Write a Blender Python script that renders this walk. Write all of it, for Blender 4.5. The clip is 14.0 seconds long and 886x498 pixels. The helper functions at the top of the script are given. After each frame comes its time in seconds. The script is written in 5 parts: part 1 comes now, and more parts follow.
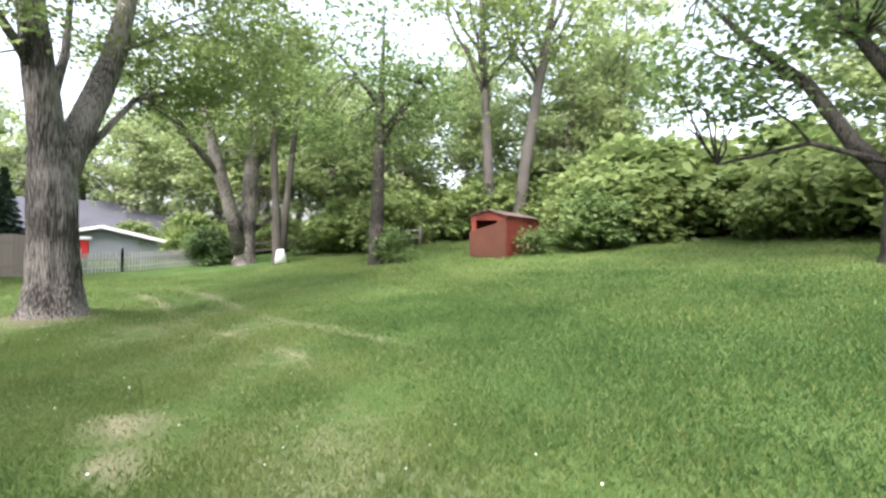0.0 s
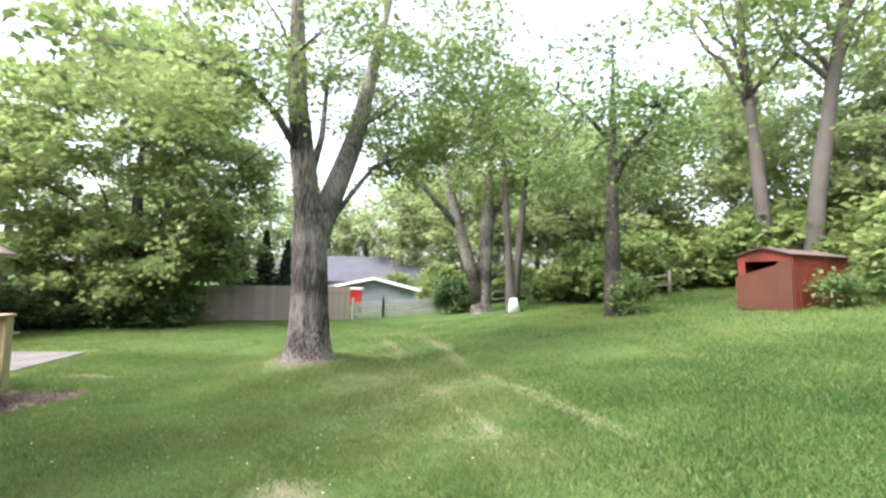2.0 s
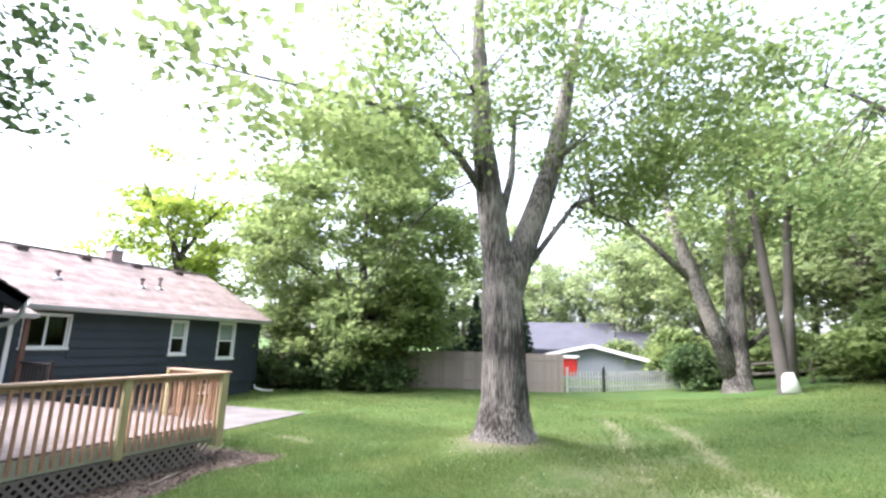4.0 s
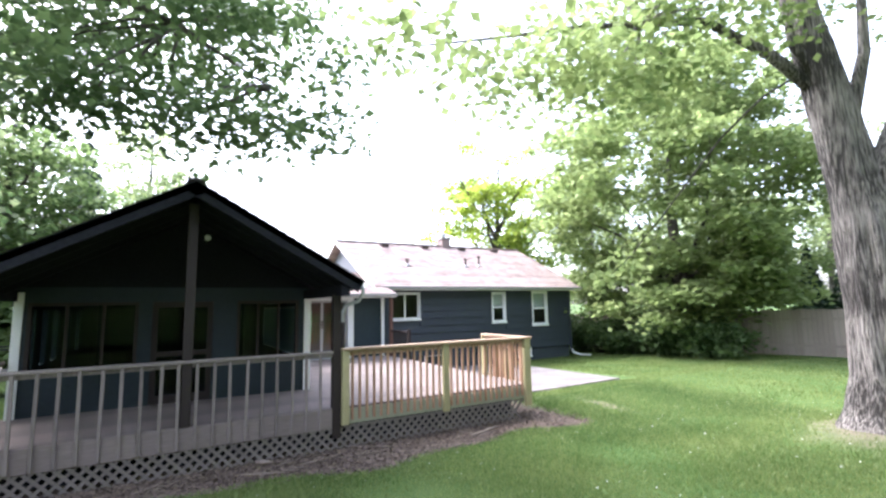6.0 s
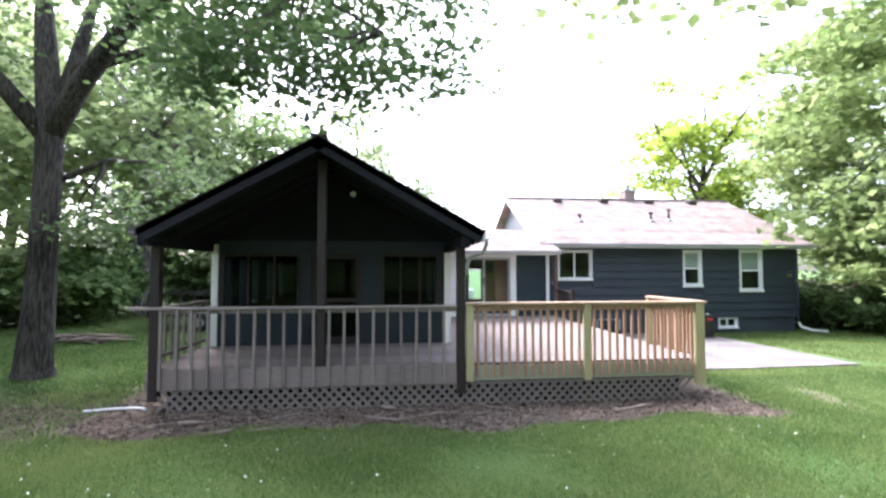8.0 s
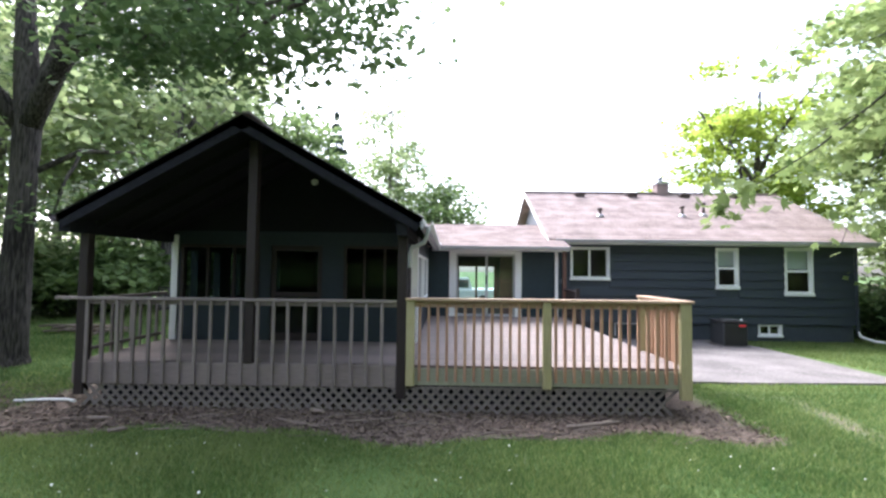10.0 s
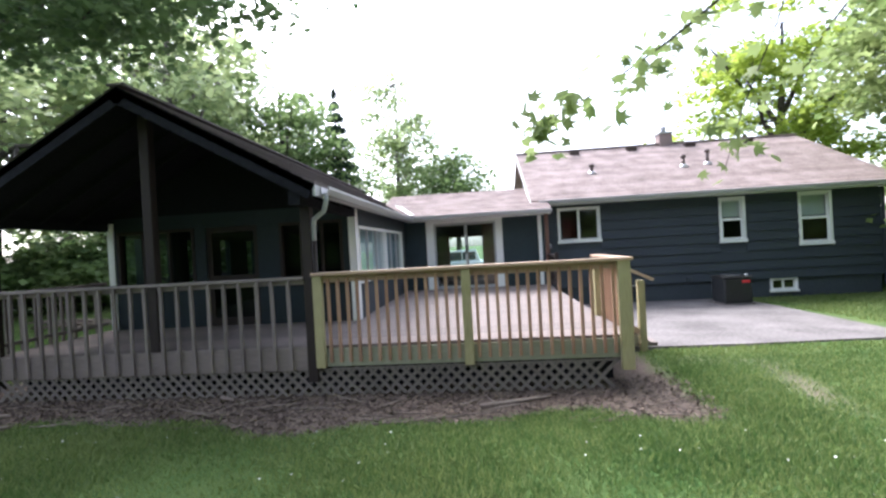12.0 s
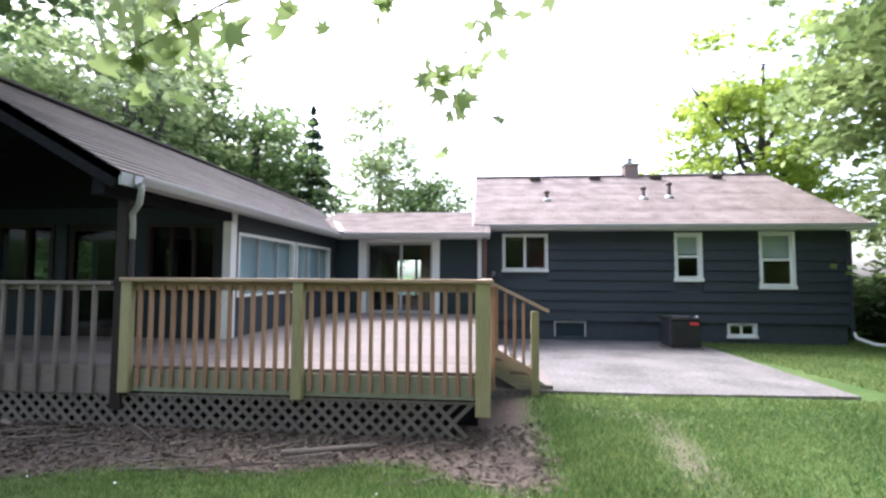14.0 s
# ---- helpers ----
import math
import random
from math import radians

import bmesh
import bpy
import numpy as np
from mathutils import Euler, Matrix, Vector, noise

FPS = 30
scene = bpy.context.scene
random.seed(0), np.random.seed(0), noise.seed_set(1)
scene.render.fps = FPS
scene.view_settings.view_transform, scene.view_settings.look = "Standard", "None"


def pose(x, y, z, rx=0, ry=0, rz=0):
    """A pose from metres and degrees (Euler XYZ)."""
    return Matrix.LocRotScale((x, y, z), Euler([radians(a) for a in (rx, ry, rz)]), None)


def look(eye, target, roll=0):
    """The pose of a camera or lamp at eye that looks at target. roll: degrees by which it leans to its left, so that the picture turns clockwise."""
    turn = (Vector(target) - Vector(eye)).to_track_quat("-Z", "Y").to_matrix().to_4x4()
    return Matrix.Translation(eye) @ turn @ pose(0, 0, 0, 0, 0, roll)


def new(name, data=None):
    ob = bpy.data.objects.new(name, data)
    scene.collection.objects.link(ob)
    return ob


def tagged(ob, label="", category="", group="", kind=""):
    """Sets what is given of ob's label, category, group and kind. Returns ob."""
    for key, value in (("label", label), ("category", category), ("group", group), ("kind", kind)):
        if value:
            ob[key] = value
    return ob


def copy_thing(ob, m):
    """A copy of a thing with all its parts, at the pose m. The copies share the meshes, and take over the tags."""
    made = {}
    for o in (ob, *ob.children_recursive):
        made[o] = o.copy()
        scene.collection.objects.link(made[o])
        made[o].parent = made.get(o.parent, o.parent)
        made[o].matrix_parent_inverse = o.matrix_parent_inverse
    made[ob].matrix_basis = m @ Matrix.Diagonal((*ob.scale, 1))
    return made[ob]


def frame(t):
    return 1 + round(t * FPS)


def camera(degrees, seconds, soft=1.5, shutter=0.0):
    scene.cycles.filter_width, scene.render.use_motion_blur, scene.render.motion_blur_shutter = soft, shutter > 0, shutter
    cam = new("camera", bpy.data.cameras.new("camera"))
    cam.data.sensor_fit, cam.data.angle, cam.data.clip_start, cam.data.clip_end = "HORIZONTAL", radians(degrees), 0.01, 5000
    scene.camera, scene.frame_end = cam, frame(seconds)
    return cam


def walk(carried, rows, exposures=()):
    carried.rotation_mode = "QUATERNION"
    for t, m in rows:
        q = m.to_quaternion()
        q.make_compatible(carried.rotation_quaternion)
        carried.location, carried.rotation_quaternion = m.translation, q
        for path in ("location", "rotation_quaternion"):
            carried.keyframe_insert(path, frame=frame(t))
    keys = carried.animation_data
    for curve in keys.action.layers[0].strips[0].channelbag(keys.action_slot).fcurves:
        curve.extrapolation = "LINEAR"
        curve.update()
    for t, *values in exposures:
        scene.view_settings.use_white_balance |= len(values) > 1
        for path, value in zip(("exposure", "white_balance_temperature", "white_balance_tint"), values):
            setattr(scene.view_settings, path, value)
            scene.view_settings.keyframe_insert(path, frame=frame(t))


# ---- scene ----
cam = camera(86.8, 14.0, soft=2.5)
PATH = [
    (0, (-10.139, -6.312, 2.187), (-8.472, -7.416, 2.147), 2.3),
    (0.5, (-9.889, -6.603, 2.232), (-8.088, -7.471, 2.229), 1.5),
    (1, (-9.594, -6.846, 2.259), (-7.69, -7.458, 2.3), 2.8),
    (1.5, (-9.397, -7.146, 2.275), (-7.433, -7.521, 2.323), 2.5),
    (2, (-9.14, -7.336, 2.283), (-7.149, -7.473, 2.407), 1.4),
    (2.2, (-9.007, -7.41, 2.294), (-7.012, -7.461, 2.423), 1.4),
    (4.3, (-6.874, -7.443, 2.098), (-5.153, -6.483, 2.44), 2.4),
    (4.5, (-6.779, -7.445, 2.107), (-5.139, -6.333, 2.382), 2.8),
    (5, (-6.624, -7.466, 2.102), (-5.152, -6.144, 2.391), 0.9),
    (5.5, (-6.447, -7.551, 2.103), (-5.251, -5.976, 2.402), 0.7),
    (6, (-6.292, -7.58, 2.084), (-5.294, -5.863, 2.326), -1.1),
    (6.5, (-6.041, -7.551, 2.055), (-5.33, -5.698, 2.297), 0.4),
    (7, (-5.745, -7.504, 2.019), (-5.238, -5.577, 2.191), -1.2),
    (7.5, (-5.367, -7.442, 1.987), (-5.063, -5.468, 2.093), -0.3),
    (8, (-4.979, -7.242, 1.941), (-4.767, -5.255, 2.03), 0.0),
    (8.2, (-4.819, -7.184, 1.955), (-4.607, -5.197, 2.024), -0.8),
    (10.3, (-3.085, -6.471, 1.757), (-3.165, -4.475, 1.852), -0.5),
    (10.5, (-2.95, -6.409, 1.722), (-3.089, -4.415, 1.798), -2.2),
    (11, (-2.509, -6.213, 1.707), (-2.648, -4.219, 1.786), -1.3),
    (11.5, (-2.114, -6.01, 1.701), (-2.321, -4.021, 1.73), -1.4),
    (12, (-1.685, -5.842, 1.68), (-1.859, -3.849, 1.671), -3.2),
    (12.5, (-1.245, -5.681, 1.662), (-1.526, -3.704, 1.783), 0.3),
    (13, (-0.794, -5.397, 1.585), (-0.915, -3.404, 1.691), 0.1),
    (13.5, (-0.359, -5.099, 1.479), (-0.42, -3.103, 1.594), -0.2),
    (14, (-0.034, -4.778, 1.478), (-0.209, -2.789, 1.591), 0.3),
]
EXPOSURE = [(0, 2.3, 6400, 12), (2, 2.5, 6420, 11), (4.5, 2.84, 6000, 17), (7, 2.98, 5900, 17), (8, 2.98, 5900, 17), (10.5, 2.45, 5920, 15), (12.5, 2.38, 5900, 15), (14, 2.4, 5880, 15)]
walk(cam, [(t, look(eye, target, roll)) for t, eye, target, roll in PATH], EXPOSURE)

# ---- light: a bright, thinly overcast afternoon
world = bpy.data.worlds.new("sky")
scene.world = world
world.use_nodes = True
wn, wl = world.node_tree.nodes, world.node_tree.links
sky = wn.new("ShaderNodeTexSky")
sky.sky_type = "NISHITA"
sky.sun_disc = False
sky.sun_elevation = radians(52)
sky.sun_rotation = radians(-35)
sky.dust_density = 4.0
haze = wn.new("ShaderNodeHueSaturation")
haze.inputs["Saturation"].default_value = 0.5
wl.new(sky.outputs[0], haze.inputs["Color"])
wl.new(haze.outputs[0], wn["Background"].inputs[0])
wn["Background"].inputs[1].default_value = 0.15

sun_data = bpy.data.lights.new("sun", "SUN")
sun_data.energy, sun_data.angle, sun_data.color = 0.8, radians(25), (1.0, 0.97, 0.92)
sun = new("sun", sun_data)
sun_dir = Vector((math.sin(radians(-35)) * math.cos(radians(52)), math.cos(radians(-35)) * math.cos(radians(52)), math.sin(radians(52))))
sun.matrix_world = look(sun_dir * 40, (0, 0, 0))

# ---- materials


def material(name, base, rough=0.7, vary=0.25, scale=6.0, bump=0.2, stretch=(1, 1, 1), metal=0.0, second=None, island=0.0, piece=0.0, spec=0.4, big=0.7, deep=0.02, lo=0.3, hi=0.7):
    """A surface with grain at a fine scale, stains at a broad one, and relief."""
    m = bpy.data.materials.new(name)
    m.use_nodes = True
    n, l = m.node_tree.nodes, m.node_tree.links
    b = n["Principled BSDF"]
    tc = n.new("ShaderNodeTexCoord")
    mp = n.new("ShaderNodeMapping")
    mp.inputs["Scale"].default_value = stretch
    l.new(tc.outputs["Object"], mp.inputs[0])
    fine = n.new("ShaderNodeTexNoise")
    fine.inputs["Scale"].default_value, fine.inputs["Detail"].default_value = scale * 5, 6
    broad = n.new("ShaderNodeTexNoise")
    broad.inputs["Scale"].default_value, broad.inputs["Detail"].default_value = big, 4
    l.new(mp.outputs[0], fine.inputs["Vector"])
    l.new(tc.outputs["Object"], broad.inputs["Vector"])
    add = n.new("ShaderNodeMath")
    add.operation = "ADD"
    l.new(fine.outputs[0], add.inputs[0])
    l.new(broad.outputs[0], add.inputs[1])
    last = add.outputs[0]
    for amount, node, socket in ((island, "ShaderNodeNewGeometry", "Random Per Island"), (piece, "ShaderNodeObjectInfo", "Random")):
        if amount:
            r = n.new(node)
            k = n.new("ShaderNodeMath")
            k.operation = "MULTIPLY_ADD"
            k.inputs[1].default_value = amount
            l.new(r.outputs[socket], k.inputs[0])
            l.new(last, k.inputs[2])
            k2 = n.new("ShaderNodeMath")
            k2.operation = "SUBTRACT"
            k2.inputs[1].default_value = amount / 2
            l.new(k.outputs[0], k2.inputs[0])
            last = k2.outputs[0]
    ramp = n.new("ShaderNodeValToRGB")
    half = n.new("ShaderNodeMath")
    half.operation = "MULTIPLY"
    half.inputs[1].default_value = 0.5
    l.new(last, half.inputs[0])
    dark = [c * (1 - vary) for c in base]
    light = list(second) if second else [min(1, c * (1 + vary)) for c in base]
    e = ramp.color_ramp.elements
    e[0].position, e[1].position = lo, hi
    e[0].color, e[1].color = (*dark, 1), (*light, 1)
    l.new(half.outputs[0], ramp.inputs[0])
    l.new(ramp.outputs[0], b.inputs["Base Color"])
    b.inputs["Roughness"].default_value, b.inputs["Metallic"].default_value = rough, metal
    b.inputs["Specular IOR Level"].default_value = spec
    if bump:
        bp = n.new("ShaderNodeBump")
        bp.inputs["Strength"].default_value, bp.inputs["Distance"].default_value = bump, deep
        l.new(fine.outputs[0], bp.inputs["Height"])
        l.new(bp.outputs[0], b.inputs["Normal"])
    return m


def leaf_material(name, dark, light, through_light=0.45):
    m = bpy.data.materials.new(name)
    m.use_nodes = True
    n, l = m.node_tree.nodes, m.node_tree.links
    b = n["Principled BSDF"]
    g = n.new("ShaderNodeNewGeometry")
    tc = n.new("ShaderNodeTexCoord")
    no = n.new("ShaderNodeTexNoise")
    no.inputs["Scale"].default_value = 0.6
    l.new(tc.outputs["Object"], no.inputs["Vector"])
    mx = n.new("ShaderNodeMath")
    mx.operation = "MULTIPLY_ADD"
    mx.inputs[1].default_value = 0.55
    l.new(g.outputs["Random Per Island"], mx.inputs[0])
    l.new(no.outputs[0], mx.inputs[2])
    ramp = n.new("ShaderNodeValToRGB")
    e = ramp.color_ramp.elements
    e[0].position, e[1].position = 0.42, 1.0
    e[0].color, e[1].color = (*dark, 1), (*light, 1)
    l.new(mx.outputs[0], ramp.inputs[0])
    l.new(ramp.outputs[0], b.inputs["Base Color"])
    b.inputs["Roughness"].default_value = 0.55
    b.inputs["Specular IOR Level"].default_value = 0.3
    tr = n.new("ShaderNodeBsdfTranslucent")
    l.new(ramp.outputs[0], tr.inputs[0])
    ms = n.new("ShaderNodeMixShader")
    ms.inputs[0].default_value = through_light
    l.new(b.outputs[0], ms.inputs[1])
    l.new(tr.outputs[0], ms.inputs[2])
    l.new(ms.outputs[0], n["Material Output"].inputs[0])
    return m


def glass_material(name, tint=(0.9, 0.95, 0.95), ior=1.5):
    m = bpy.data.materials.new(name)
    m.use_nodes = True
    n, l = m.node_tree.nodes, m.node_tree.links
    n.remove(n["Principled BSDF"])
    t = n.new("ShaderNodeBsdfTransparent")
    t.inputs[0].default_value = (*tint, 1)
    gl = n.new("ShaderNodeBsdfGlossy")
    gl.inputs["Roughness"].default_value = 0.02
    lw = n.new("ShaderNodeLayerWeight")
    lw.inputs["Blend"].default_value = 0.5
    power = n.new("ShaderNodeMath")
    power.operation = "POWER"
    power.inputs[1].default_value = 5.0
    l.new(lw.outputs["Facing"], power.inputs[0])
    base_gloss = ((ior - 1) / (ior + 1)) ** 2
    fr = n.new("ShaderNodeMath")
    fr.operation = "MULTIPLY_ADD"
    fr.inputs[1].default_value, fr.inputs[2].default_value = 1 - base_gloss, base_gloss
    l.new(power.outputs[0], fr.inputs[0])
    ms = n.new("ShaderNodeMixShader")
    l.new(fr.outputs[0], ms.inputs[0])
    l.new(t.outputs[0], ms.inputs[1])
    l.new(gl.outputs[0], ms.inputs[2])
    l.new(ms.outputs[0], n["Material Output"].inputs[0])
    return m


LEAF_LIGHT = leaf_material("leaf_light", (0.135, 0.2, 0.065), (0.31, 0.38, 0.15), 0.55)
LEAF_MID = leaf_material("leaf_mid", (0.09, 0.15, 0.052), (0.22, 0.3, 0.115), 0.55)
LEAF_DARK = leaf_material("leaf_dark", (0.055, 0.1, 0.04), (0.15, 0.22, 0.085), 0.5)
LEAF_YELLOW = leaf_material("leaf_yellow", (0.17, 0.25, 0.035), (0.4, 0.49, 0.09), 0.6)
# far woods: haze and light from beyond put into a paler leaf colour
LEAF_WOOD_HAZY = leaf_material("leaf_wood_hazy", (0.2, 0.265, 0.12), (0.42, 0.49, 0.24), 0.6)
LEAF_SPRUCE = leaf_material("leaf_spruce", (0.02, 0.045, 0.025), (0.05, 0.085, 0.05), 0.1)
BLADE = leaf_material("grass_blade", (0.09, 0.16, 0.04), (0.235, 0.285, 0.1), 0.5)
# darker blades: tree shade put into the colour, and deep green grass by the deck
BLADE_DARK_AND_SHADED = leaf_material("dark_and_shaded_grass_blade", (0.04, 0.1, 0.026), (0.1, 0.18, 0.05), 0.45)
BARK = material("bark_grey", (0.12, 0.105, 0.095), 0.95, 0.6, 2.2, 1.0, (3, 3, 0.3), second=(0.35, 0.315, 0.285), deep=0.14, lo=0.43, hi=0.58)
BARK_DARK = material("bark_dark", (0.048, 0.04, 0.035), 0.95, 0.6, 2.5, 1.0, (3, 3, 0.35), second=(0.125, 0.108, 0.094), deep=0.08, lo=0.42, hi=0.6)
BARK_PALE = material("bark_pale", (0.085, 0.075, 0.067), 0.95, 0.4, 6, 0.6, (3, 3, 0.4))
SIDING = material("siding_slate", (0.034, 0.043, 0.055), 0.6, 0.12, 3, 0.15, (0.3, 3, 3), piece=0.3)
FOUNDATION = material("foundation_paint", (0.045, 0.055, 0.066), 0.8, 0.2, 4, 0.4)
TEAL = material("teal_panel_paint", (0.014, 0.029, 0.038), 0.55, 0.2, 3, 0.1)
# sunroom teal taken darker than TEAL to hold the shade under the porch roof
SUNWALL_SHADED = material("shaded_sunroom_paint", (0.012, 0.021, 0.028), 0.6, 0.25, 3, 0.1)
BROWN = material("brown_stain", (0.024, 0.016, 0.014), 0.7, 0.3, 4, 0.3, (3, 3, 0.4))
# dark porch boards; also colours the sheet standing for under-deck shade
SOFFIT_AND_SHADE = material("dark_soffit_and_shade", (0.017, 0.017, 0.021), 0.95, 0.3, 4, 0.2, spec=0.1)
WHITE = material("white_trim_paint", (0.78, 0.78, 0.77), 0.5, 0.06, 5, 0.08)
GUTTER = material("gutter_enamel", (0.42, 0.42, 0.43), 0.4, 0.12, 4, 0.05)
SHINGLE = material("pink_brown_shingle", (0.25, 0.19, 0.175), 0.95, 0.4, 7, 0.7, (0.6, 1, 1), second=(0.41, 0.325, 0.3), piece=0.25, big=2.2, lo=0.32, hi=0.68)
SHINGLE_DARK = material("brown_shingle", (0.12, 0.1, 0.096), 0.95, 0.35, 7, 0.6, (1, 1, 1), piece=0.5, big=1.2)
RIDGE_METAL = material("dark_vent_metal", (0.1, 0.075, 0.07), 0.5, 0.3, 5, 0.1, metal=0.4)
GALV = material("galvanised_metal", (0.45, 0.45, 0.46), 0.4, 0.2, 5, 0.1, metal=0.8)
NEW_POST = material("treated_post_wood", (0.33, 0.29, 0.14), 0.75, 0.25, 4, 0.25, (3, 3, 0.3), second=(0.43, 0.38, 0.21), piece=0.3)
NEW_RIM = material("treated_rim_wood", (0.3, 0.3, 0.22), 0.8, 0.25, 4, 0.25, (0.3, 3, 3), piece=0.2)
BALUSTER = material("reddish_baluster_wood", (0.36, 0.2, 0.125), 0.75, 0.25, 4, 0.25, (3, 3, 0.3), second=(0.45, 0.28, 0.18), piece=0.4)
CAP = material("cedar_cap_wood", (0.4, 0.26, 0.17), 0.75, 0.25, 4, 0.25, (0.3, 3, 3), second=(0.52, 0.38, 0.27), piece=0.3)
OLD_WOOD = material("weathered_grey_wood", (0.205, 0.17, 0.156), 0.9, 0.35, 4, 0.4, (3, 3, 0.3), piece=0.4)
DECK_WOOD = material("deck_board_wood", (0.185, 0.15, 0.136), 0.85, 0.3, 4, 0.35, (0.25, 3, 3), piece=0.4)
LATTICE = material("lattice_wood", (0.17, 0.145, 0.13), 0.9, 0.3, 5, 0.2, piece=0.3)
CONCRETE = material("patio_concrete", (0.135, 0.12, 0.115), 0.9, 0.3, 4, 0.3, second=(0.21, 0.19, 0.183), big=1.1, lo=0.38, hi=0.62)
GLASS = glass_material("window_glass")
SCREEN_GLASS = glass_material("dusty_screen_glass", (0.6, 0.66, 0.67), 1.25)
CURTAIN = material("pale_interior_blind", (0.5, 0.5, 0.48), 0.9, 0.1, 3, 0.1)
INSIDE = material("dim_interior_wall", (0.1, 0.1, 0.1), 0.9, 0.2, 2, 0.0)
DOORWOOD = material("brown_door_wood", (0.12, 0.06, 0.045), 0.5, 0.25, 4, 0.15, (3, 3, 0.3))
ACMETAL = material("dark_ac_enamel", (0.03, 0.032, 0.035), 0.45, 0.15, 5, 0.05)
RED_LABEL = material("red_badge", (0.6, 0.04, 0.05), 0.4, 0.05, 5, 0)
SHED_RED = material("faded_red_sheet_metal", (0.15, 0.026, 0.02), 0.6, 0.5, 4, 0.2, (3, 3, 0.5), second=(0.26, 0.055, 0.038), lo=0.38, hi=0.62)
SHED_RUST = material("rusty_orange_sheet_metal", (0.085, 0.03, 0.018), 0.8, 0.4, 5, 0.3, (3, 3, 0.5))
SHED_ROOF = material("rusty_roof_metal", (0.13, 0.09, 0.085), 0.7, 0.35, 5, 0.2)
FENCE_WOOD = material("tan_fence_board", (0.3, 0.245, 0.215), 0.9, 0.2, 4, 0.3, (3, 3, 0.3), piece=0.4)
PICKET_WOOD = material("grey_picket", (0.42, 0.41, 0.4), 0.9, 0.25, 4, 0.3, (3, 3, 0.3), piece=0.4)
NB_SIDING = material("pale_grey_siding", (0.19, 0.205, 0.235), 0.6, 0.08, 4, 0.1, piece=0.2)
NB_ROOF = material("grey_slate_shingle", (0.075, 0.075, 0.095), 0.95, 0.25, 6, 0.4, piece=0.3)
RED_TARP = material("red_tarp", (0.7, 0.04, 0.03), 0.5, 0.1, 4, 0.1)
STICK = material("dead_wood", (0.19, 0.15, 0.125), 0.9, 0.4, 6, 0.5, piece=0.6)
MULCH = material("mulch_chips", (0.1, 0.072, 0.058), 0.95, 0.4, 8, 0.4, island=1.2, second=(0.19, 0.145, 0.112))
TYRE = material("black_rubber", (0.02, 0.02, 0.02), 0.8, 0.2, 6, 0.2)
STEEL_DARK = material("dark_painted_steel", (0.03, 0.028, 0.028), 0.5, 0.3, 5, 0.1, metal=0.3)
BOARD_PALE = material("pale_plank", (0.5, 0.43, 0.34), 0.85, 0.2, 4, 0.3, (0.3, 3, 3))
CLOVER = material("clover_white", (0.75, 0.75, 0.68), 0.8, 0.1, 5, 0)


def ground_material():
    m = bpy.data.materials.new("lawn")
    m.use_nodes = True
    n, l = m.node_tree.nodes, m.node_tree.links
    b = n["Principled BSDF"]
    b.inputs["Roughness"].default_value, b.inputs["Specular IOR Level"].default_value = 0.95, 0.15
    tc = n.new("ShaderNodeTexCoord")

    def noise_tex(scale, detail):
        t = n.new("ShaderNodeTexNoise")
        t.inputs["Scale"].default_value, t.inputs["Detail"].default_value = scale, detail
        l.new(tc.outputs["Object"], t.inputs["Vector"])
        return t

    def ramp_of(socket, stops):
        r = n.new("ShaderNodeValToRGB")
        e = r.color_ramp.elements
        for i, (p, c) in enumerate(stops):
            el = e[i] if i < 2 else e.new(p)
            el.position, el.color = p, (*c, 1)
        l.new(socket, r.inputs[0])
        return r

    def mixed(fac, a, c):
        x = n.new("ShaderNodeMix")
        x.data_type = "RGBA"
        l.new(fac, x.inputs[0])
        l.new(a, x.inputs[6])
        l.new(c, x.inputs[7])
        return x.outputs[2]

    broad, mid, fine = noise_tex(0.45, 5), noise_tex(3.0, 6), noise_tex(42, 5)
    g1 = ramp_of(broad.outputs[0], [(0.35, (0.045, 0.1, 0.024)), (0.68, (0.105, 0.15, 0.045))])
    g2 = ramp_of(mid.outputs[0], [(0.3, (0.045, 0.095, 0.024)), (0.75, (0.12, 0.155, 0.055))])
    x = n.new("ShaderNodeMix")
    x.data_type = "RGBA"
    x.inputs[0].default_value = 0.45
    l.new(g1.outputs[0], x.inputs[6])
    l.new(g2.outputs[0], x.inputs[7])
    soil = ramp_of(fine.outputs[0], [(0.3, (0.085, 0.064, 0.052)), (0.7, (0.215, 0.165, 0.135))])
    dry = ramp_of(fine.outputs[0], [(0.3, (0.19, 0.165, 0.1)), (0.7, (0.34, 0.3, 0.21))])
    col = x.outputs[2]
    for key, tex in (("dry", dry), ("soil", soil)):
        at = n.new("ShaderNodeAttribute")
        at.attribute_name = key
        s = n.new("ShaderNodeMath")
        s.operation = "MULTIPLY_ADD"
        s.inputs[1].default_value = 1.6
        l.new(at.outputs["Fac"], s.inputs[0])
        k = n.new("ShaderNodeMath")
        k.operation = "SUBTRACT"
        k.inputs[1].default_value = 0.85
        l.new(mid.outputs[0], k.inputs[0])
        l.new(k.outputs[0], s.inputs[2])
        s.use_clamp = True
        col = mixed(s.outputs[0], col, tex.outputs[0])
    l.new(col, b.inputs["Base Color"])
    bp = n.new("ShaderNodeBump")
    bp.inputs["Strength"].default_value, bp.inputs["Distance"].default_value = 0.6, 0.03
    l.new(fine.outputs[0], bp.inputs["Height"])
    l.new(bp.outputs[0], b.inputs["Normal"])
    return m


LAWN = ground_material()

